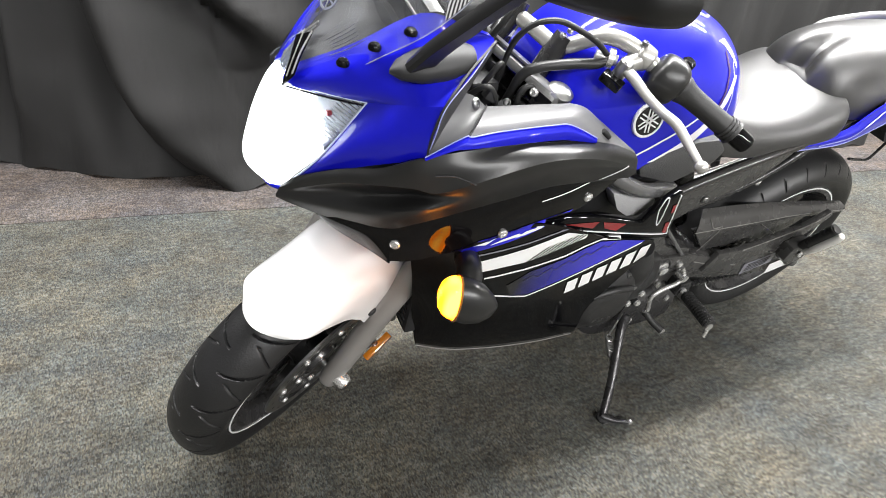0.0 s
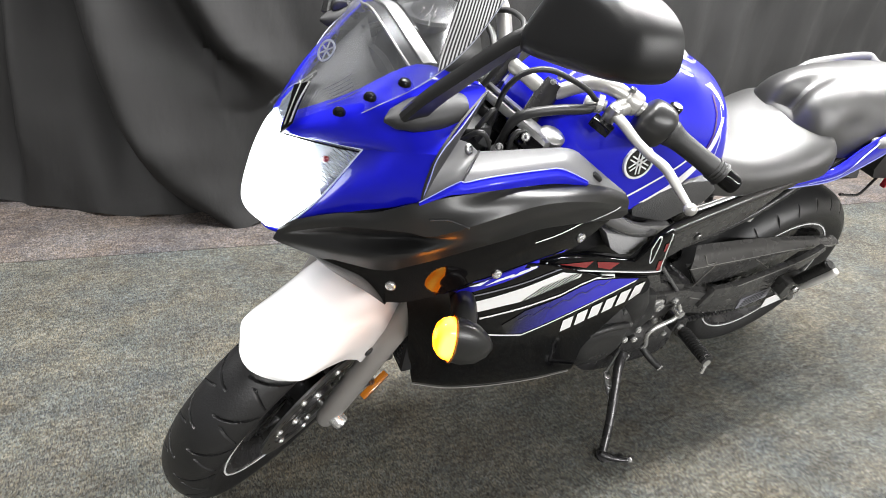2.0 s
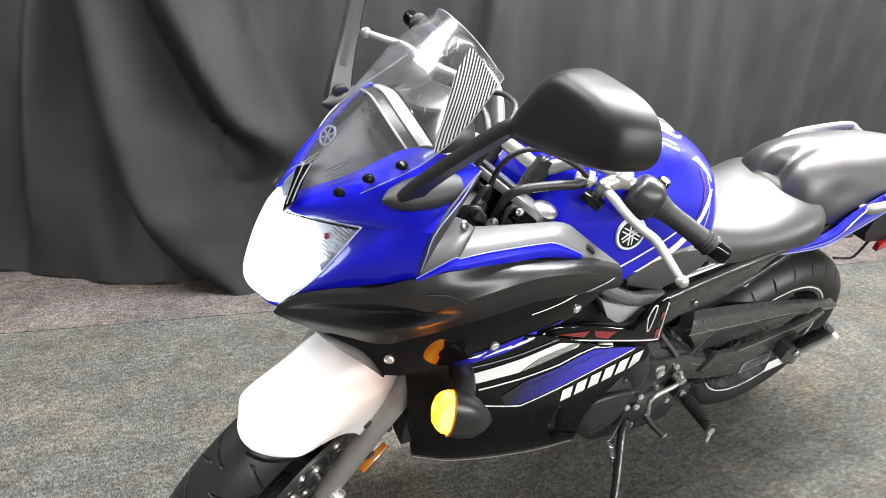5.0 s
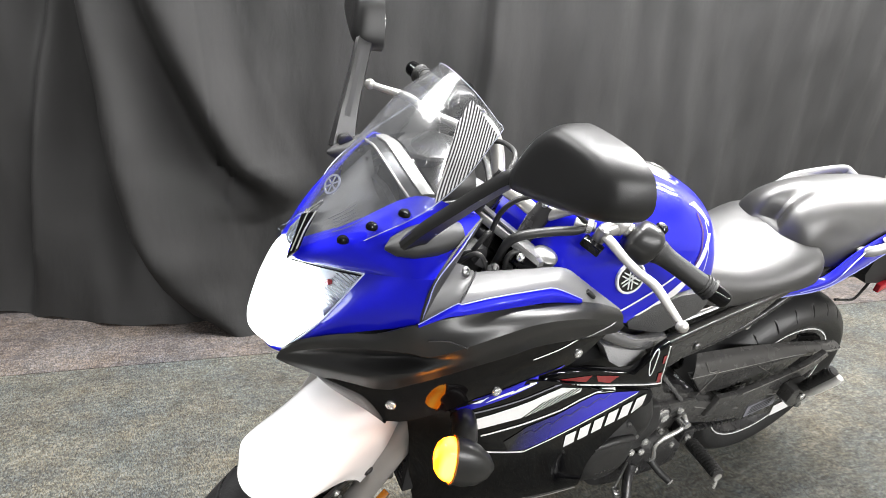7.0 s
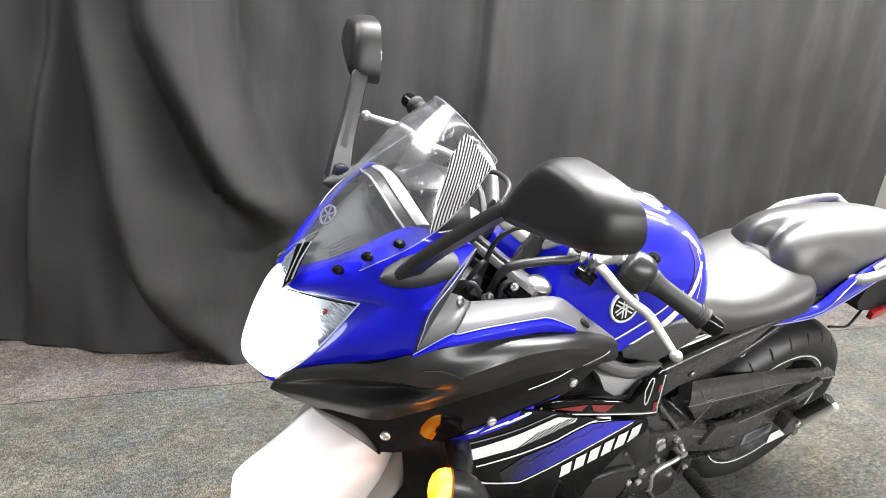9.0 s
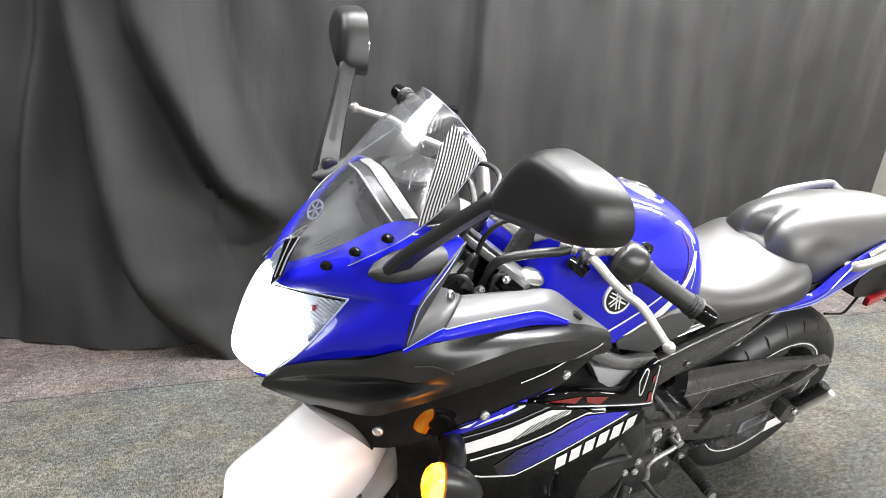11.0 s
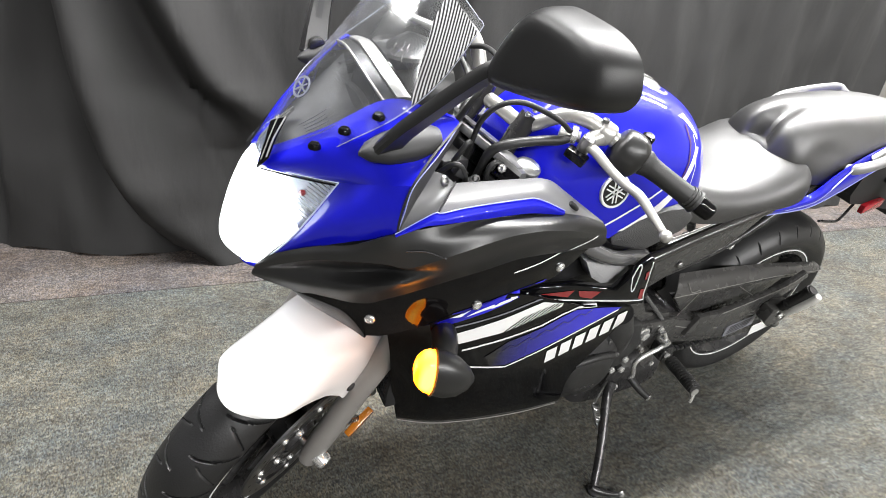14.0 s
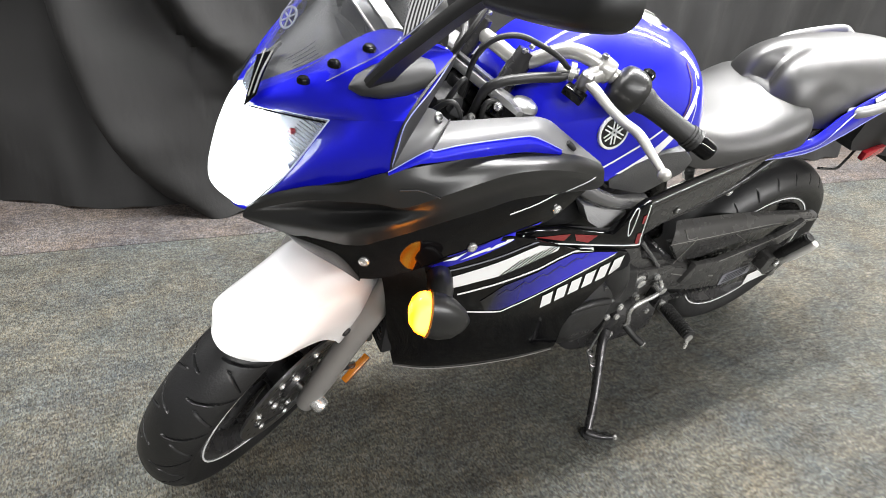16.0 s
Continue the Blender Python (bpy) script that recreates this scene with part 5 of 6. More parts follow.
# ---- frame ----
chassis = part("frame", rod((1.10, 0, .74), (.62, 0, .60), .03), BLACK_METAL, bike, "black steel frame")
for side in (1, -1):
    F = lambda p: flip(p, side)
    part("main_tube", tube([F(p) for p in ((1.06, .11, .84), (.99, .155, .815), (.935, .182, .785), (.87, .185, .757), (.80, .172, .738), (.745, .152, .712), (.68, .125, .62))], [.014, .0145, .0145, .0145, .0145, .014, .014], 18, 6), DSILVER, chassis, "dark silver frame tube")
    part("seat_rail", tube([F(p) for p in ((.745, .140, .672), (.60, .141, .722), (.43, .141, .770), (.25, .128, .805), (.0, .10, .85))], .0125, 14, 6), RAIL, chassis)
    cover = part("rail_cover", prism([(.705, .660), (.56, .700), (.385, .748), (.36, .742), (.44, .655), (.575, .615), (.64, .578), (.70, .592)], side * .105, side * .128, .006), SATIN, chassis, "matte black frame cover")
    part("cover_bolt", bolt(F((.575, .129, .640)), (0, side, 0), .009, .006), STEEL, cover)
    part("lower_stay", tube([F(p) for p in ((.70, .118, .585), (.56, .12, .62), (.42, .122, .672), (.30, .12, .75))], .009, 12, 6), BLACK_METAL, chassis)
    part("pivot_plate", prism([(.80, .70), (.735, .715), (.66, .60), (.585, .485), (.485, .455), (.455, .41), (.505, .335), (.575, .312), (.645, .335), (.672, .43), (.76, .56), (.805, .63)], side * .085, side * .122, .008), SATIN, chassis, "black cast pivot plate")
    part("heel_guard", prism([(.59, .403), (.594, .454), (.517, .446), (.471, .443), (.413, .412), (.399, .379), (.442, .346), (.457, .304), (.51, .313), (.559, .355)], side * .122, side * .134, .004), SATIN, chassis, "black cast heel guard")
    part("bolt_ring", lathe([(side * .133, .032), (side * .138, .031), (side * .138, .026), (side * .133, .025)], (.572, 0, .417), "y", 28, True), SATIN, chassis)
    part("rear_stay", rod(F((.634, .128, .557)), F((.520, .130, .452)), .0055), DSILVER, chassis)
    part("pivot_bolt", lathe([(0, .021), (.004, .021), (.006, .0145), (.014, .013), (.016, .008), (.016, 0)] if side > 0 else [(0, .021), (-.004, .021), (-.006, .0145), (-.014, .013), (-.016, .008), (-.016, 0)], F((.572, .134, .417)), "y", 20), CHROME, chassis, "bright pivot bolt")
    for p in ((.510, .135, .417), (.542, .135, .350), (.465, .135, .273)):
        part("plate_bolt", bolt(F(p), (0, side, 0), .0095, .008), CHROME, chassis)
    # grey mesh duct cover under the frame tube
    duct = part("duct_cover", prism([(.938, .758), (.915, .752), (.815, .724), (.808, .680), (.872, .690), (.905, .712)], side * .150, side * .182, .005), MESH, bike, "grey mesh duct cover")
    fin = part("fairing_fin", prism([(1.085, .735), (1.05, .745), (.97, .735), (.862, .700), (.818, .755), (.800, .768), (.784, .740), (.764, .642), (.885, .660), (1.0, .690)], side * .196, side * .214, .005), GLOSS, bike, "gloss black fairing fin")
    part("fin_line", tube([F(p) for p in ((1.080, .2145, .744), (1.084, .2145, .734), (1.053, .2150, .723), (.919, .2150, .688), (.785, .2150, .658), (.782, .2150, .676), (.802, .2150, .760))], .0013, 6, 3), DECAL_WHITE, fin, "thin white outline")
    part("fin_line", tube([F(p) for p in ((.838, .2150, .728), (.836, .2150, .757), (.826, .2150, .750), (.817, .2150, .697), (.823, .2150, .692), (.838, .2150, .728))], .0013, 6, 3), DECAL_WHITE, fin)
    part("inner_duct", prism([(1.08, .75), (1.0, .80), (.93, .775), (.87, .69), (.98, .67)], side * .09, side * .15, .01), DARK, bike)

# ---- engine ----
eng = part("engine", bevel(prism([(1.08, .36), (1.06, .62), (.98, .74), (.80, .72), (.72, .56), (.64, .50), (.62, .34), (.72, .265), (1.0, .27)], -.135, .135, .02), .004), ENGINE, bike, "black cast engine")
gen = part("generator_cover", lathe([(.13, .098), (.170, .098), (.180, .092), (.186, .078), (.196, .066), (.204, .055), (.206, .040), (.204, 0)], (.790, 0, .405), "y", 44), ENGINE, eng, "black generator cover")
part("cover_ridge", tube([(.85, .196, .46), (.80, .202, .475), (.74, .196, .46)], .008, 10, 5), ENGINE, gen)
for k in range(7):
    a = radians(20 + 48 * k)
    part("cover_bolt", bolt((.790 + .092 * math.cos(a), .178, .405 + .092 * math.sin(a)), (0, 1, 0), .0065, .006), STEEL, gen)
for k in range(5):
    part("cover_mark", brick((.815 - .012 * k, .2045, .375), (.007, .003, .009), .001), BLACK_METAL, gen)
part("sprocket_cover", bevel(prism([(.72, .50), (.62, .485), (.585, .40), (.62, .33), (.70, .33), (.73, .40)], .12, .155, .012), .003), ENGINE, eng, "black sprocket cover")
for p in ((.655, .158, .335), (.625, .158, .365), (.618, .158, .325)):
    part("case_bolt", bolt(p, (0, 1, 0), .0095, .008), CHROME, eng)
for side in (1, -1):
    part("crankcase_side", bevel(prism([(1.02, .30), (1.04, .45), (.95, .52), (.80, .52), (.72, .44), (.74, .30)], side * .12, side * .165, .015), .003), ENGINE, eng)
part("starter_boss", tube([(.72, .13, .53), (.70, .135, .47), (.66, .135, .41)], [.045, .05, .03], 18, 6), ENGINE, eng)
rad = part("radiator", brick((1.235, 0, .52), (.035, .25, .28), .006), DARK, bike, "black radiator")
for k in range(16):
    part("radiator_fin", brick((1.254, 0, .40 + .016 * k), (.004, .23, .003), 0), BLACK_METAL, rad)
part("inner_fairing", hull([(1.40, .06, .86, .72), (1.33, .12, .92, .68), (1.24, .11, .84, .66), (1.1, .12, .80, .60), (.98, .12, .78, .60)], 3), DARK, bike)
part("belly_floor", prism([(1.20, .31), (1.12, .30), (.85, .30), (.85, .32), (1.15, .33)], -.12, .12, .004), GLOSS, bike)
part("muffler", hull([(.72, .10, .27, .19), (.66, .13, .28, .17), (.42, .13, .28, .17), (.36, .10, .27, .18)], 3), BLACK_METAL, bike)

# ---- swingarm, chain, rear end ----
arm = part("swingarm", prism([(.575, .425), (.52, .445), (.30, .395), (.05, .345), (-.075, .335), (-.095, .300), (-.075, .268), (.05, .262), (.30, .300), (.55, .365)], .096, .128, .008), SATIN, bike, "black box swingarm")
part("right_arm", prism([(.575, .425), (.52, .445), (.30, .395), (-.075, .335), (-.095, .300), (-.075, .268), (.30, .300), (.55, .365)], -.128, -.096, .008), BLACK_METAL, arm)
part("cross_tube", rod((.46, -.1, .41), (.46, .1, .41), .035), BLACK_METAL, arm)
guard2 = part("chain_guard", prism([(.491, .502), (.448, .500), (.25, .495), (.078, .490), (-.149, .470), (-.140, .460), (.078, .476), (.25, .480), (.36, .482), (.375, .447), (.399, .410)], .092, .112, .004), SATIN, bike, "matte black chain guard")
part("guard_flank", prism([(.375, .505), (.215, .490), (-.02, .475), (.074, .395), (.146, .388), (.267, .392), (.36, .40)], .088, .099, .003), SATIN, guard2)
GUARD = [(.492, .112, .502), (.448, .112, .501), (.25, .112, .496), (.078, .112, .491), (-.151, .112, .470)]
part("guard_top", panel([GUARD, [(.480, .098, .524), (.446, .096, .526), (.255, .096, .517), (.075, .098, .503), (-.150, .101, .477)], [(.462, .076, .540), (.440, .074, .540), (.258, .076, .528), (.070, .080, .508), (-.146, .086, .480)]], 5), SATIN, guard2)
# edge highlights of the guard, drawn as pale tubes
part("guard_edge", tube(np.array(GUARD) + np.array((0, .001, -.001)), .0016, 6, 6), EDGE_GLINT, guard2)
part("guard_edge", tube([(.444, .100, .530), (.430, .113, .506), (.397, .1135, .502), (.436, .1135, .420)], .0013, 6, 4), EDGE_GLINT, guard2)
part("guard_edge", tube([(.24, .1005, .488), (.083, .1005, .400)], .0013, 6, 4), EDGE_GLINT, guard2)
sprocket = part("rear_sprocket", lathe([(.088, .052), (.088, .082), (.0935, .088), (.096, .082), (.096, .052)], (0, 0, .31), "y", 44, True), STEEL, rear, "steel rear sprocket")
for k in range(44):
    a = 2 * math.pi * k / 44
    part("tooth", brick((.091 * math.cos(a), .092, .31 + .091 * math.sin(a)), (.007, .005, .006), 0, Matrix.Rotation(-a, 4, "Y")), STEEL, sprocket)
part("sprocket_ring", lathe([(.094, .066), (.099, .066), (.099, .048), (.094, .048)], (0, 0, .31), "y", 32, True), SILVER, sprocket, "pale sprocket carrier")
for k in range(34):
    for z in (.222, .394):
        x = .56 - k * .0165
        part("chain_link", brick((x, .092, z + (.56 - x) / .56 * (.002 if z < .3 else .006) + (.02 if z < .3 else -.004) * (x / .56)), (.014, .015, .0095), .002), STEEL if k % 2 else BLACK_METAL, sprocket)
part("axle_adjuster", lathe([(.128, .022), (.134, .022), (.136, .014), (.150, .013), (.153, .009), (.153, 0)], (-.035, 0, .302), "y", 8), STEEL, arm, "steel axle nut")
part("adjuster_plate", prism([(.0, .335), (-.10, .335), (-.115, .30), (-.09, .270), (.0, .270)], .126, .131, .002), STEEL, arm)
part("adjuster_bolt", rod((-.10, .115, .302), (-.135, .115, .302), .007), CHROME, arm)
part("warning_label", brick((.125, .1292, .320), (.118, .001, .046), 0, Matrix.Rotation(radians(12), 4, "Y")), DECAL_GREY, arm, "grey warning label")
part("tyre_label", brick((.004, .1326, .291), (.098, .001, .046), 0, Matrix.Rotation(radians(14), 4, "Y")), STICKER, arm, "white paper label")
for k in range(4):
    part("label_line", brick((.127, .1302, .306 + .009 * k), (.085, .0006, .0035), 0, Matrix.Rotation(radians(12), 4, "Y")), DARK, arm)
part("rear_disc", lathe([(-.085, .075), (-.085, .122), (-.090, .122), (-.090, .075)], (0, 0, .31), "y", 48, True), STEEL, rear, "steel rear brake disc")
part("shock", rod((.42, 0, .44), (.56, 0, .70), .03, 16), BLACK_METAL, bike)
for p in ((.40, .10, .655), (.365, .10, .668), (.37, .10, .64)):
    part("stay_bolt", bolt(p, (0, 1, 0), .010, .008), CHROME, chassis)

# ---- pegs, shifter, stand ----
for side in (1, -1):
    F = lambda p: flip(p, side)
    peg = part("foot_peg", prism([(.505, .375), (.470, .380), (.452, .335), (.478, .318), (.505, .335)], side * .125, side * .172, .004), BLACK_METAL, bike, "black rubber-topped foot peg")
    part("peg_bar", tube([F(p) for p in ((.478, .160, .335), (.482, .20, .337), (.492, .288, .343))], [.013, .012, .011], 12, 4), SILVER, peg)
    part("peg_rubber", tube([F(p) for p in ((.480, .185, .345), (.484, .22, .347), (.493, .285, .352))], [.017, .0175, .0165], 14, 5, .8), GRIP, peg, "ribbed rubber")
    for k in range(12):
        part("rubber_rib", tube([F((.4805 + .0011 * k, .190 + .0078 * k, .3455 + .0005 * k)), F((.481 + .0011 * k, .1935 + .0078 * k, .3457 + .0005 * k))], .0187, 14, 1, .82), GRIP, peg)
    part("peg_feeler", rod(F((.492, .287, .335)), F((.494, .291, .312)), .005), CHROME, peg)
    part("peg_pin", bolt(F((.487, .174, .352)), (0, side, .2), .009, .007), CHROME, peg)
    # folded passenger peg and its hanger
    hang = part("passenger_peg", prism([(.410, .372), (.385, .436), (.297, .431), (.194, .450), (.064, .480), (.002, .518), (-.022, .500), (.014, .459), (.064, .423), (.117, .405), (.276, .372)], side * .130, side * .146, .005), SATIN, bike, "black passenger peg on its hanger")
    part("hanger_strip", prism([(.470, .384), (.459, .413), (.447, .432), (.249, .364), (.245, .320), (.406, .352)], side * .124, side * .135, .004), SATIN, hang)
    # light on the hanger's edges, drawn as pale tubes
    part("hanger_edge", tube([F(p) for p in ((.455, .1355, .413), (.385, .1355, .388), (.252, .1355, .352))], .0014, 6, 5), EDGE_GLINT, hang)
    part("hanger_edge", tube([F(p) for p in ((.297, .147, .430), (.194, .147, .449), (.064, .147, .479), (.004, .147, .515))], .0016, 6, 5), EDGE_GLINT, hang)
    part("peg_bracket", prism([(.125, .432), (.050, .442), (.035, .377), (.090, .357), (.130, .387)], side * .146, side * .182, .006), SATIN, hang)
    part("peg_pivot", bolt(F((.082, .184, .405)), (0, side, 0), .010, .007), CHROME, hang)
    ppts = [F(p) for p in ((.092, .178, .436), (.096, .192, .468), (.098, .214, .522), (.099, .220, .538))]
    part("peg_rubber", tube(ppts, [.013, .0145, .0145, .012], 14, 5), GRIP, hang, "ribbed rubber")
    for k in range(9):
        a = np.array((.095, .186, .452)) + k * np.array((.0004, .0037, .0100))
        part("rubber_rib", tube([F(a), F(a + np.array((.0002, .0014, .004)))], .0160, 14, 1), GRIP, hang)
    part("peg_plate", tube([p + np.array((-.004, side * .017, -.007)) for p in map(np.array, ppts)], [.010, .0125, .0125, .010], 14, 5), PEG_SILVER, hang, "silver peg underside")
lever = part("shift_lever", tube([(.522, .155, .429), (.508, .163, .402), (.520, .165, .380), (.568, .165, .363), (.584, .165, .340), (.566, .165, .294), (.568, .166, .277)], [.005, .0055, .006, .006, .006, .0065, .0075], 12, 6), CHROME, bike, "bright steel shift lever")
part("shift_joint", rod((.508, .145, .398), (.508, .172, .398), .011), CHROME, lever)
part("toe_peg", tube([(.568, .165, .280), (.556, .192, .266), (.542, .220, .258)], .0095, 12, 4), GRIP, lever, "black rubber toe peg")
part("toe_tip", lathe([(0, .0095), (.004, .009), (.006, 0)], (.542, .2195, .258), "y", 12), CHROME, lever)
stand = part("side_stand", tube([(.612, .150, .262), (.632, .178, .222), (.682, .262, .142), (.718, .313, .090)], [.015, .0125, .0115, .0105], 14, 6), BLACK_METAL, bike, "black side stand, folded out")
part("stand_foot", tube([(.722, .312, .082), (.714, .322, .079), (.690, .340, .080), (.664, .356, .088)], [.008, .0095, .008, .0055], 12, 5), BLACK_METAL, stand)
part("stand_pad", lathe([(-.005, .016), (.003, .018), (.006, .012), (.006, 0)], (.716, .320, .0735), "z", 16), BLACK_METAL, stand)
part("stand_tip", lathe([(-.008, .002), (-.004, .007), (.004, .007), (.008, .002)], (.663, .357, .089), "y", 12), CHROME, stand)
part("stand_bracket", prism([(.64, .31), (.59, .31), (.575, .245), (.615, .228), (.645, .25)], .125, .152, .004), BLACK_METAL, stand)
part("stand_bolt", bolt((.607, .158, .252), (0, 1, .1), .011, .009), CHROME, stand, "bright stand bolt")
part("spring", tube([(.688 - .00072 * k + .0085 * math.cos(k * 1.05), .186 + .00036 * k + .0085 * math.sin(k * 1.05), .245 - .0016 * k) for k in range(54)], .0024, 6, 2), STEEL, stand, "steel return spring")
part("spring_hook", tube([(.690, .186, .250), (.672, .175, .275), (.640, .155, .285)], .0024, 6, 4), STEEL, stand)
part("spring_hook", tube([(.650, .205, .160), (.655, .212, .150), (.668, .225, .158)], .0024, 6, 4), STEEL, stand)


# ---- stickers, screws and emblems ----
from mathutils.bvhtree import BVHTree

TREES = {k: BVHTree.FromBMesh(b) for k, b in SHELL.items()}


def sticker(name, poly, material, where, side, lift=.0012, step=.014, label="", parent=bike):
    """A thin film with that outline in x and z, laid onto the shells named."""
    bm = bmesh.new()
    bm.faces.new([bm.verts.new((x, 0, z)) for x, z in poly])
    xs, zs = [p[0] for p in poly], [p[1] for p in poly]
    for lo, hi, ax in ((min(xs), max(xs), 0), (min(zs), max(zs), 2)):
        for v in np.arange(lo + step, hi, step):
            co, no = [0, 0, 0], [0, 0, 0]
            co[ax], no[ax] = v, 1
            bmesh.ops.bisect_plane(bm, geom=bm.verts[:] + bm.edges[:] + bm.faces[:], plane_co=co, plane_no=no)
    for v in bm.verts:
        best = None
        for w in where:
            hit = TREES[(w, side)].ray_cast(Vector((v.co.x, side * 1.0, v.co.z)), Vector((0, -side, 0)), 1.0)
            if hit[0] is not None and (best is None or side * (hit[0].y - best) > 0):
                best = hit[0].y
        v.co.y = (best if best is not None else side * .2) + side * lift
    return part(name, bm, material, parent, label)


def line_sticker(name, pts, width, *rest, **kw):
    """A stripe of that width along a polyline."""
    p = [np.array(q) for q in pts]
    nrm = []
    for i in range(len(p)):
        d = p[min(i + 1, len(p) - 1)] - p[max(i - 1, 0)]
        nrm.append(np.array((-d[1], d[0])) / np.linalg.norm(d))
    a = [q + n * width / 2 for q, n in zip(p, nrm)]
    b = [q - n * width / 2 for q, n in zip(p, nrm)]
    return sticker(name, [tuple(q) for q in a + b[::-1]], *rest, **kw)


ON = ("side_fairing", "fairing_flank", "flank_nose")
for side in (1, -1):
    K = dict(side=side)
    sticker("blue_flash", [(1.262, .708), (1.219, .735), (1.150, .756), (1.062, .780), (1.083, .757), (1.161, .716), (1.221, .690)], DECAL_FLASH, ON, side, label="blue flash")
    sticker("white_flash", [(1.238, .708), (1.216, .727), (1.180, .735), (1.198, .712)], DECAL_WHITE, ON, side, .002, label="white flash")
    sticker("white_flash", [(1.191, .711), (1.172, .726), (1.148, .738), (1.143, .733)], DECAL_WHITE, ON, side, .002)
    sticker("white_flash", [(1.152, .727), (1.138, .742), (1.093, .757), (1.110, .745)], DECAL_WHITE, ON, side, .002)
    sticker("white_stripe", [(1.212, .665), (1.130, .693), (1.045, .721), (.984, .704), (1.107, .658), (1.150, .650), (1.196, .638)], DECAL_WHITE, ON, side, label="broad white stripe")
    for k in range(7):
        x = 1.108 - .0135 * k
        z = .660 + .0045 * k
        sticker("slash", [(x, z), (x - .0055, z + .0015), (x - .038, z + .034), (x - .0325, z + .0325)], DECAL_BLACK, ON, side, .0022)
    line_sticker("grey_line", [(1.219, .681), (1.15, .701), (1.050, .731)], .004, DECAL_GREY, ON, side)
    line_sticker("white_line", [(1.173, .620), (1.10, .637), (1.022, .657), (.985, .676), (.955, .687), (.89, .675), (.822, .655)], .0055, DECAL_WHITE, ON, side, label="white pinstripe")
    line_sticker("white_line", [(1.150, .566), (1.137, .561), (1.064, .545), (.95, .594), (.822, .654)], .005, DECAL_WHITE, ON, side)
    sticker("blue_field", [(1.120, .590), (1.085, .627), (1.020, .648), (.985, .667), (.955, .680), (.89, .669), (.830, .653), (.95, .600), (1.064, .552), (1.10, .556)], DECAL_FADE, ON, side, label="blue field")
    for k in range(5):
        line_sticker("thin_mark", [(1.09 - .034 * k, .600 + .013 * k), (1.075 - .034 * k, .614 + .013 * k), (1.062 - .034 * k, .606 + .013 * k), (1.050 - .034 * k, .620 + .013 * k)], .0022, DECAL_DIM, ON, side, .002, .01)
    # six slanted white blocks
    for k in range(6):
        x, z = .966 - .0300 * k, .5255 + .0109 * k
        up = .041 + .0016 * k
        sticker("slanted_block", [(x, z), (x - .0225, z + .0085), (x - .0225 + .0105, z + up + .008), (x + .0105, z + up)], DECAL_WHITE, ON, side, .0018, .02, label="slanted white block")
    line_sticker("white_line", [(1.135, .808), (1.06, .829), (.975, .848)], .0026, DECAL_WHITE, ("nose_fairing",) + ON, side)
    # red strokes on the fin
    for poly in ([(1.053, .734), (.975, .726), (.985, .712)], [(.965, .723), (.905, .708), (.922, .694), (.955, .706)], [(.797, .690), (.790, .663), (.780, .660), (.785, .690)], [(.806, .735), (.800, .715), (.795, .715), (.798, .738)]):
        bm = bmesh.new()
        bm.faces.new([bm.verts.new((x, side * .2152, z)) for x, z in poly])
        part("red_stroke", bm, DECAL_RED, bike, "dark red stroke")
    # fairing screws
    for p in ((1.343, .172, .716), (1.184, .214, .747), (1.041, .224, .799)):
        hit = None
        for w in ON:
            h = TREES[(w, side)].ray_cast(Vector((p[0], side, p[2])), Vector((0, -side, 0)), 1.0)
            if h[0] is not None:
                hit = h if hit is None or side * (h[0].y - hit[0].y) > 0 else hit
        n = hit[1] if hit[1].y * side > 0 else -hit[1]
        part("fairing_screw", bolt(hit[0], n, .0085, .005), CHROME, bike, "bright fairing screw")
    for w, p, m in (("inner_panel", (1.252, .940), STEEL),):
        h = TREES[(w, side)].ray_cast(Vector((p[0], side, p[1])), Vector((0, -side, 0)), 1.0)
        if h[0] is not None:
            n = h[1] if h[1].y * side > 0 else -h[1]
            part("panel_screw", bolt(h[0], n, .0085, .005), m, bike)
    # tank stripes
    T = ("fuel_tank",)
    line_sticker("tank_stripe", [(.930, .808), (.861, .848), (.80, .880), (.762, .902)], .0045, DECAL_WHITE, T, side)
    sticker("tank_flash", [(.872, .804), (.815, .838), (.775, .866), (.735, .900), (.706, .942), (.692, .938), (.712, .903), (.745, .866), (.785, .832), (.825, .804)], DECAL_WHITE, T, side, label="white tank flash")
    sticker("tank_flash", [(.762, .994), (.742, .986), (.718, .968), (.698, .950), (.696, .956), (.714, .975), (.738, .993)], DECAL_WHITE, T, side)
    line_sticker("tank_stripe", [(.742, .980), (.728, .952), (.730, .920), (.745, .893)], .006, DECAL_PURPLE, T, side, label="dark purple stroke")
    line_sticker("tank_stripe", [(.715, .962), (.705, .935), (.700, .905), (.704, .872)], .0025, DECAL_WHITE, T, side)
    # round tank emblem
    h = TREES[("fuel_tank", side)].ray_cast(Vector((.912, side, .889)), Vector((0, -side, 0)), 1.0)
    n = h[1] if h[1].y * side > 0 else -h[1]
    e = part("tank_emblem", lathe([(-.006, .026), (.0034, .026), (.0038, .024), (.0038, 0)], (0, 0, 0), "z", 40), DECAL_BLACK, tank, "round black and white emblem")
    part("emblem_ring", lathe([(-.006, .0305), (.0035, .0305), (.0046, .029), (.0042, .0260), (-.006, .0260)], (0, 0, 0), "z", 40, True), DECAL_WHITE, e)
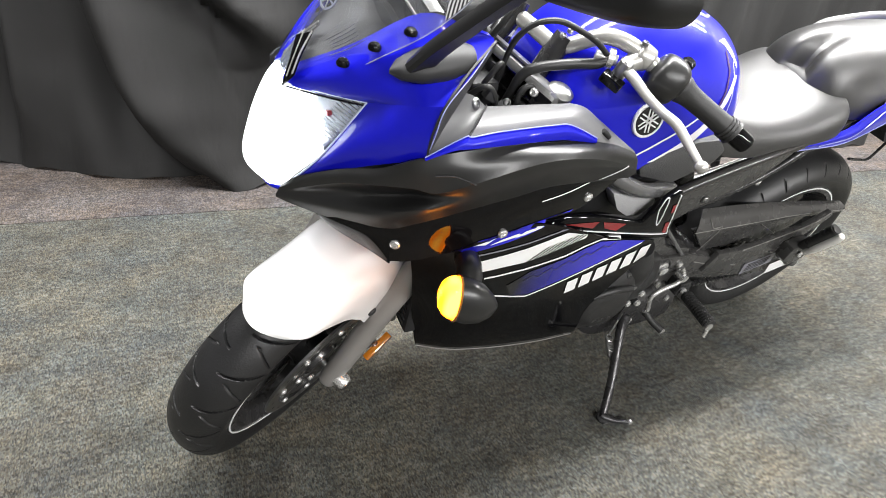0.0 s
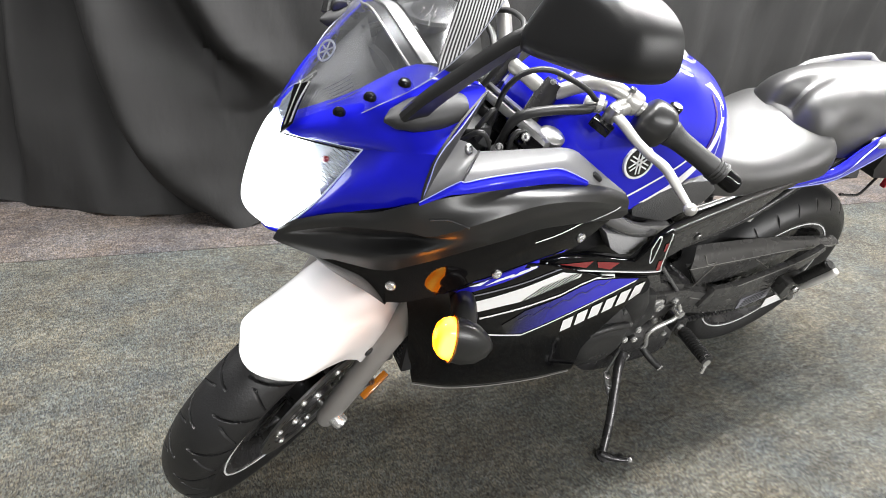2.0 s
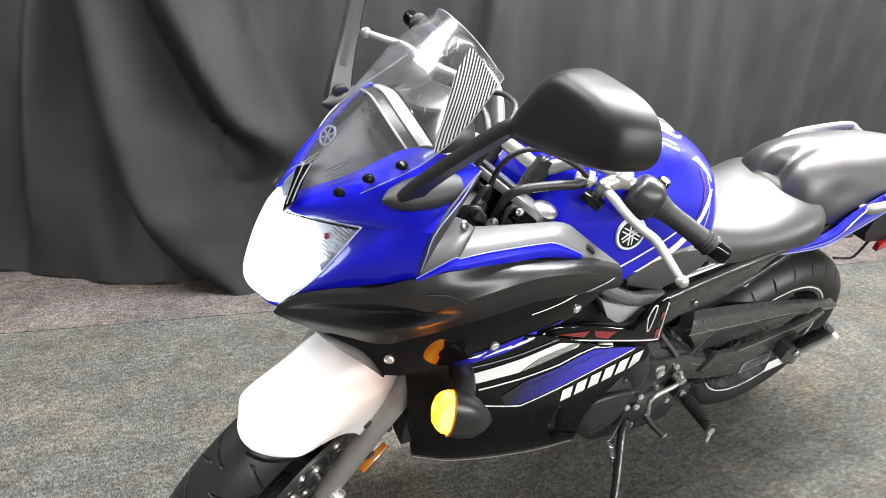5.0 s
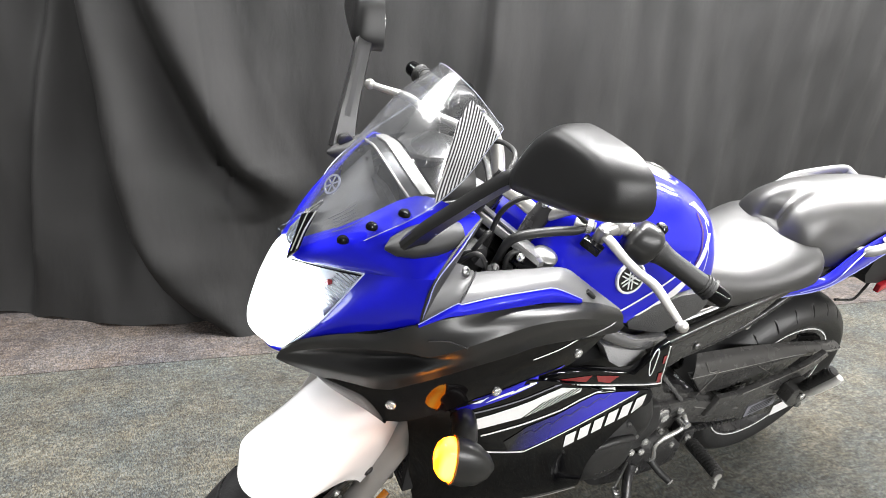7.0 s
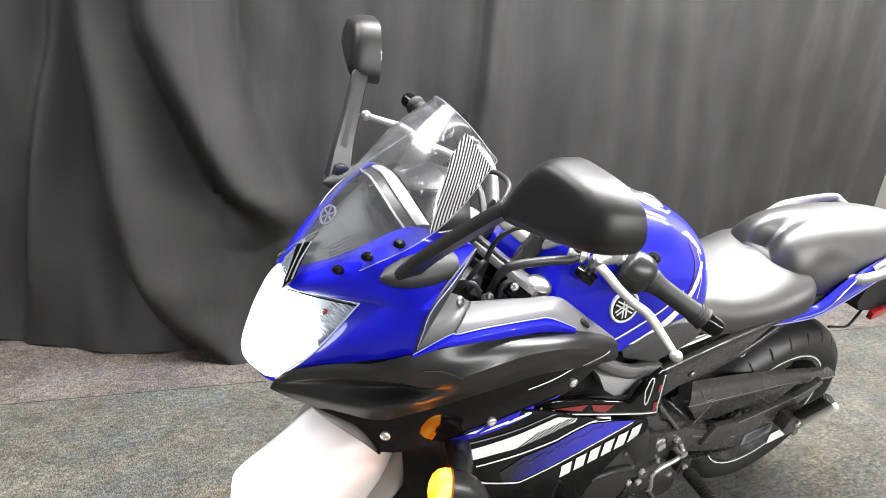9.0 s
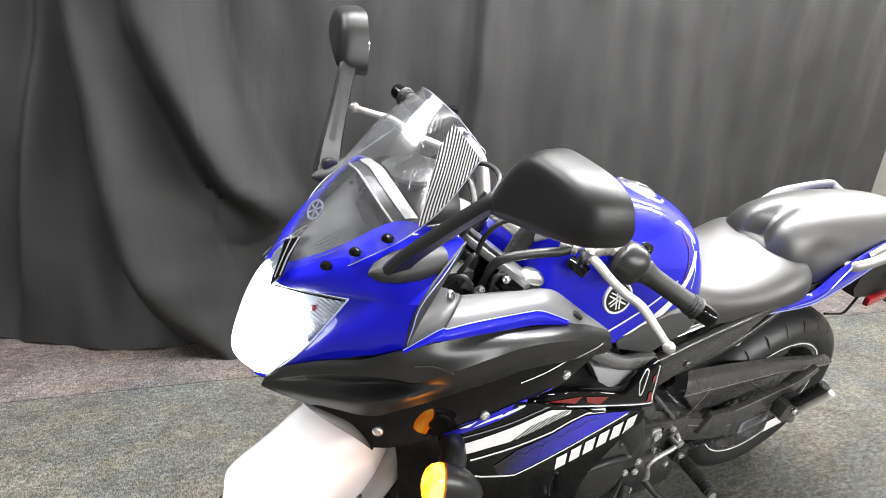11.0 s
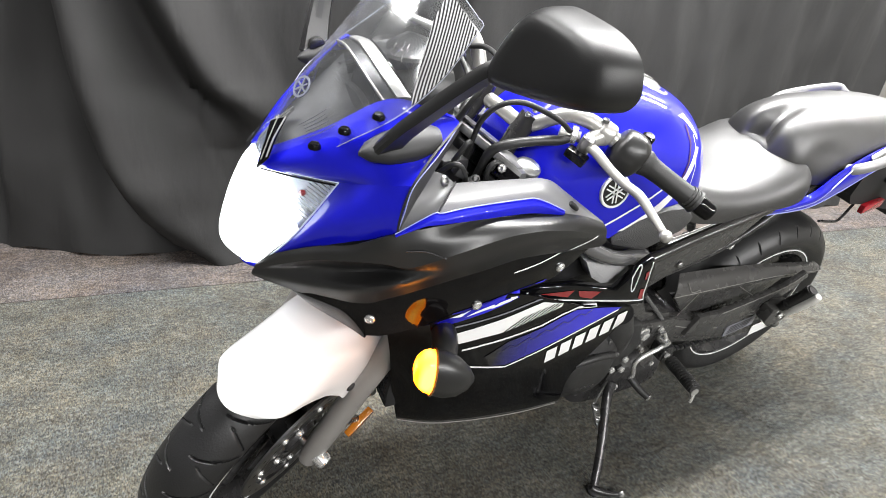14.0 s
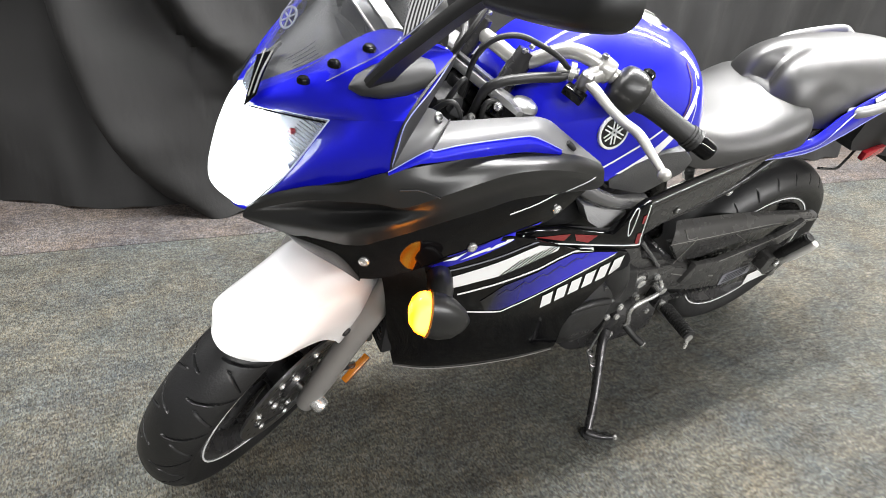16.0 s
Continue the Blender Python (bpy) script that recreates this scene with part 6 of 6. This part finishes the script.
    part("emblem_spokes", join(*[brick((0, 0, .0042), (.042, .0026, .0012), 0, Matrix.Rotation(radians(a), 4, "Z") @ Matrix.Translation((0, o, 0))) for a in (30, 90, 150) for o in (-.0034, .0034)]), DECAL_WHITE, e)
    e.matrix_local = Matrix.Translation(h[0]) @ Vector((0, 0, 1)).rotation_difference(n).to_matrix().to_4x4()
for b in SHELL.values():
    b.free()
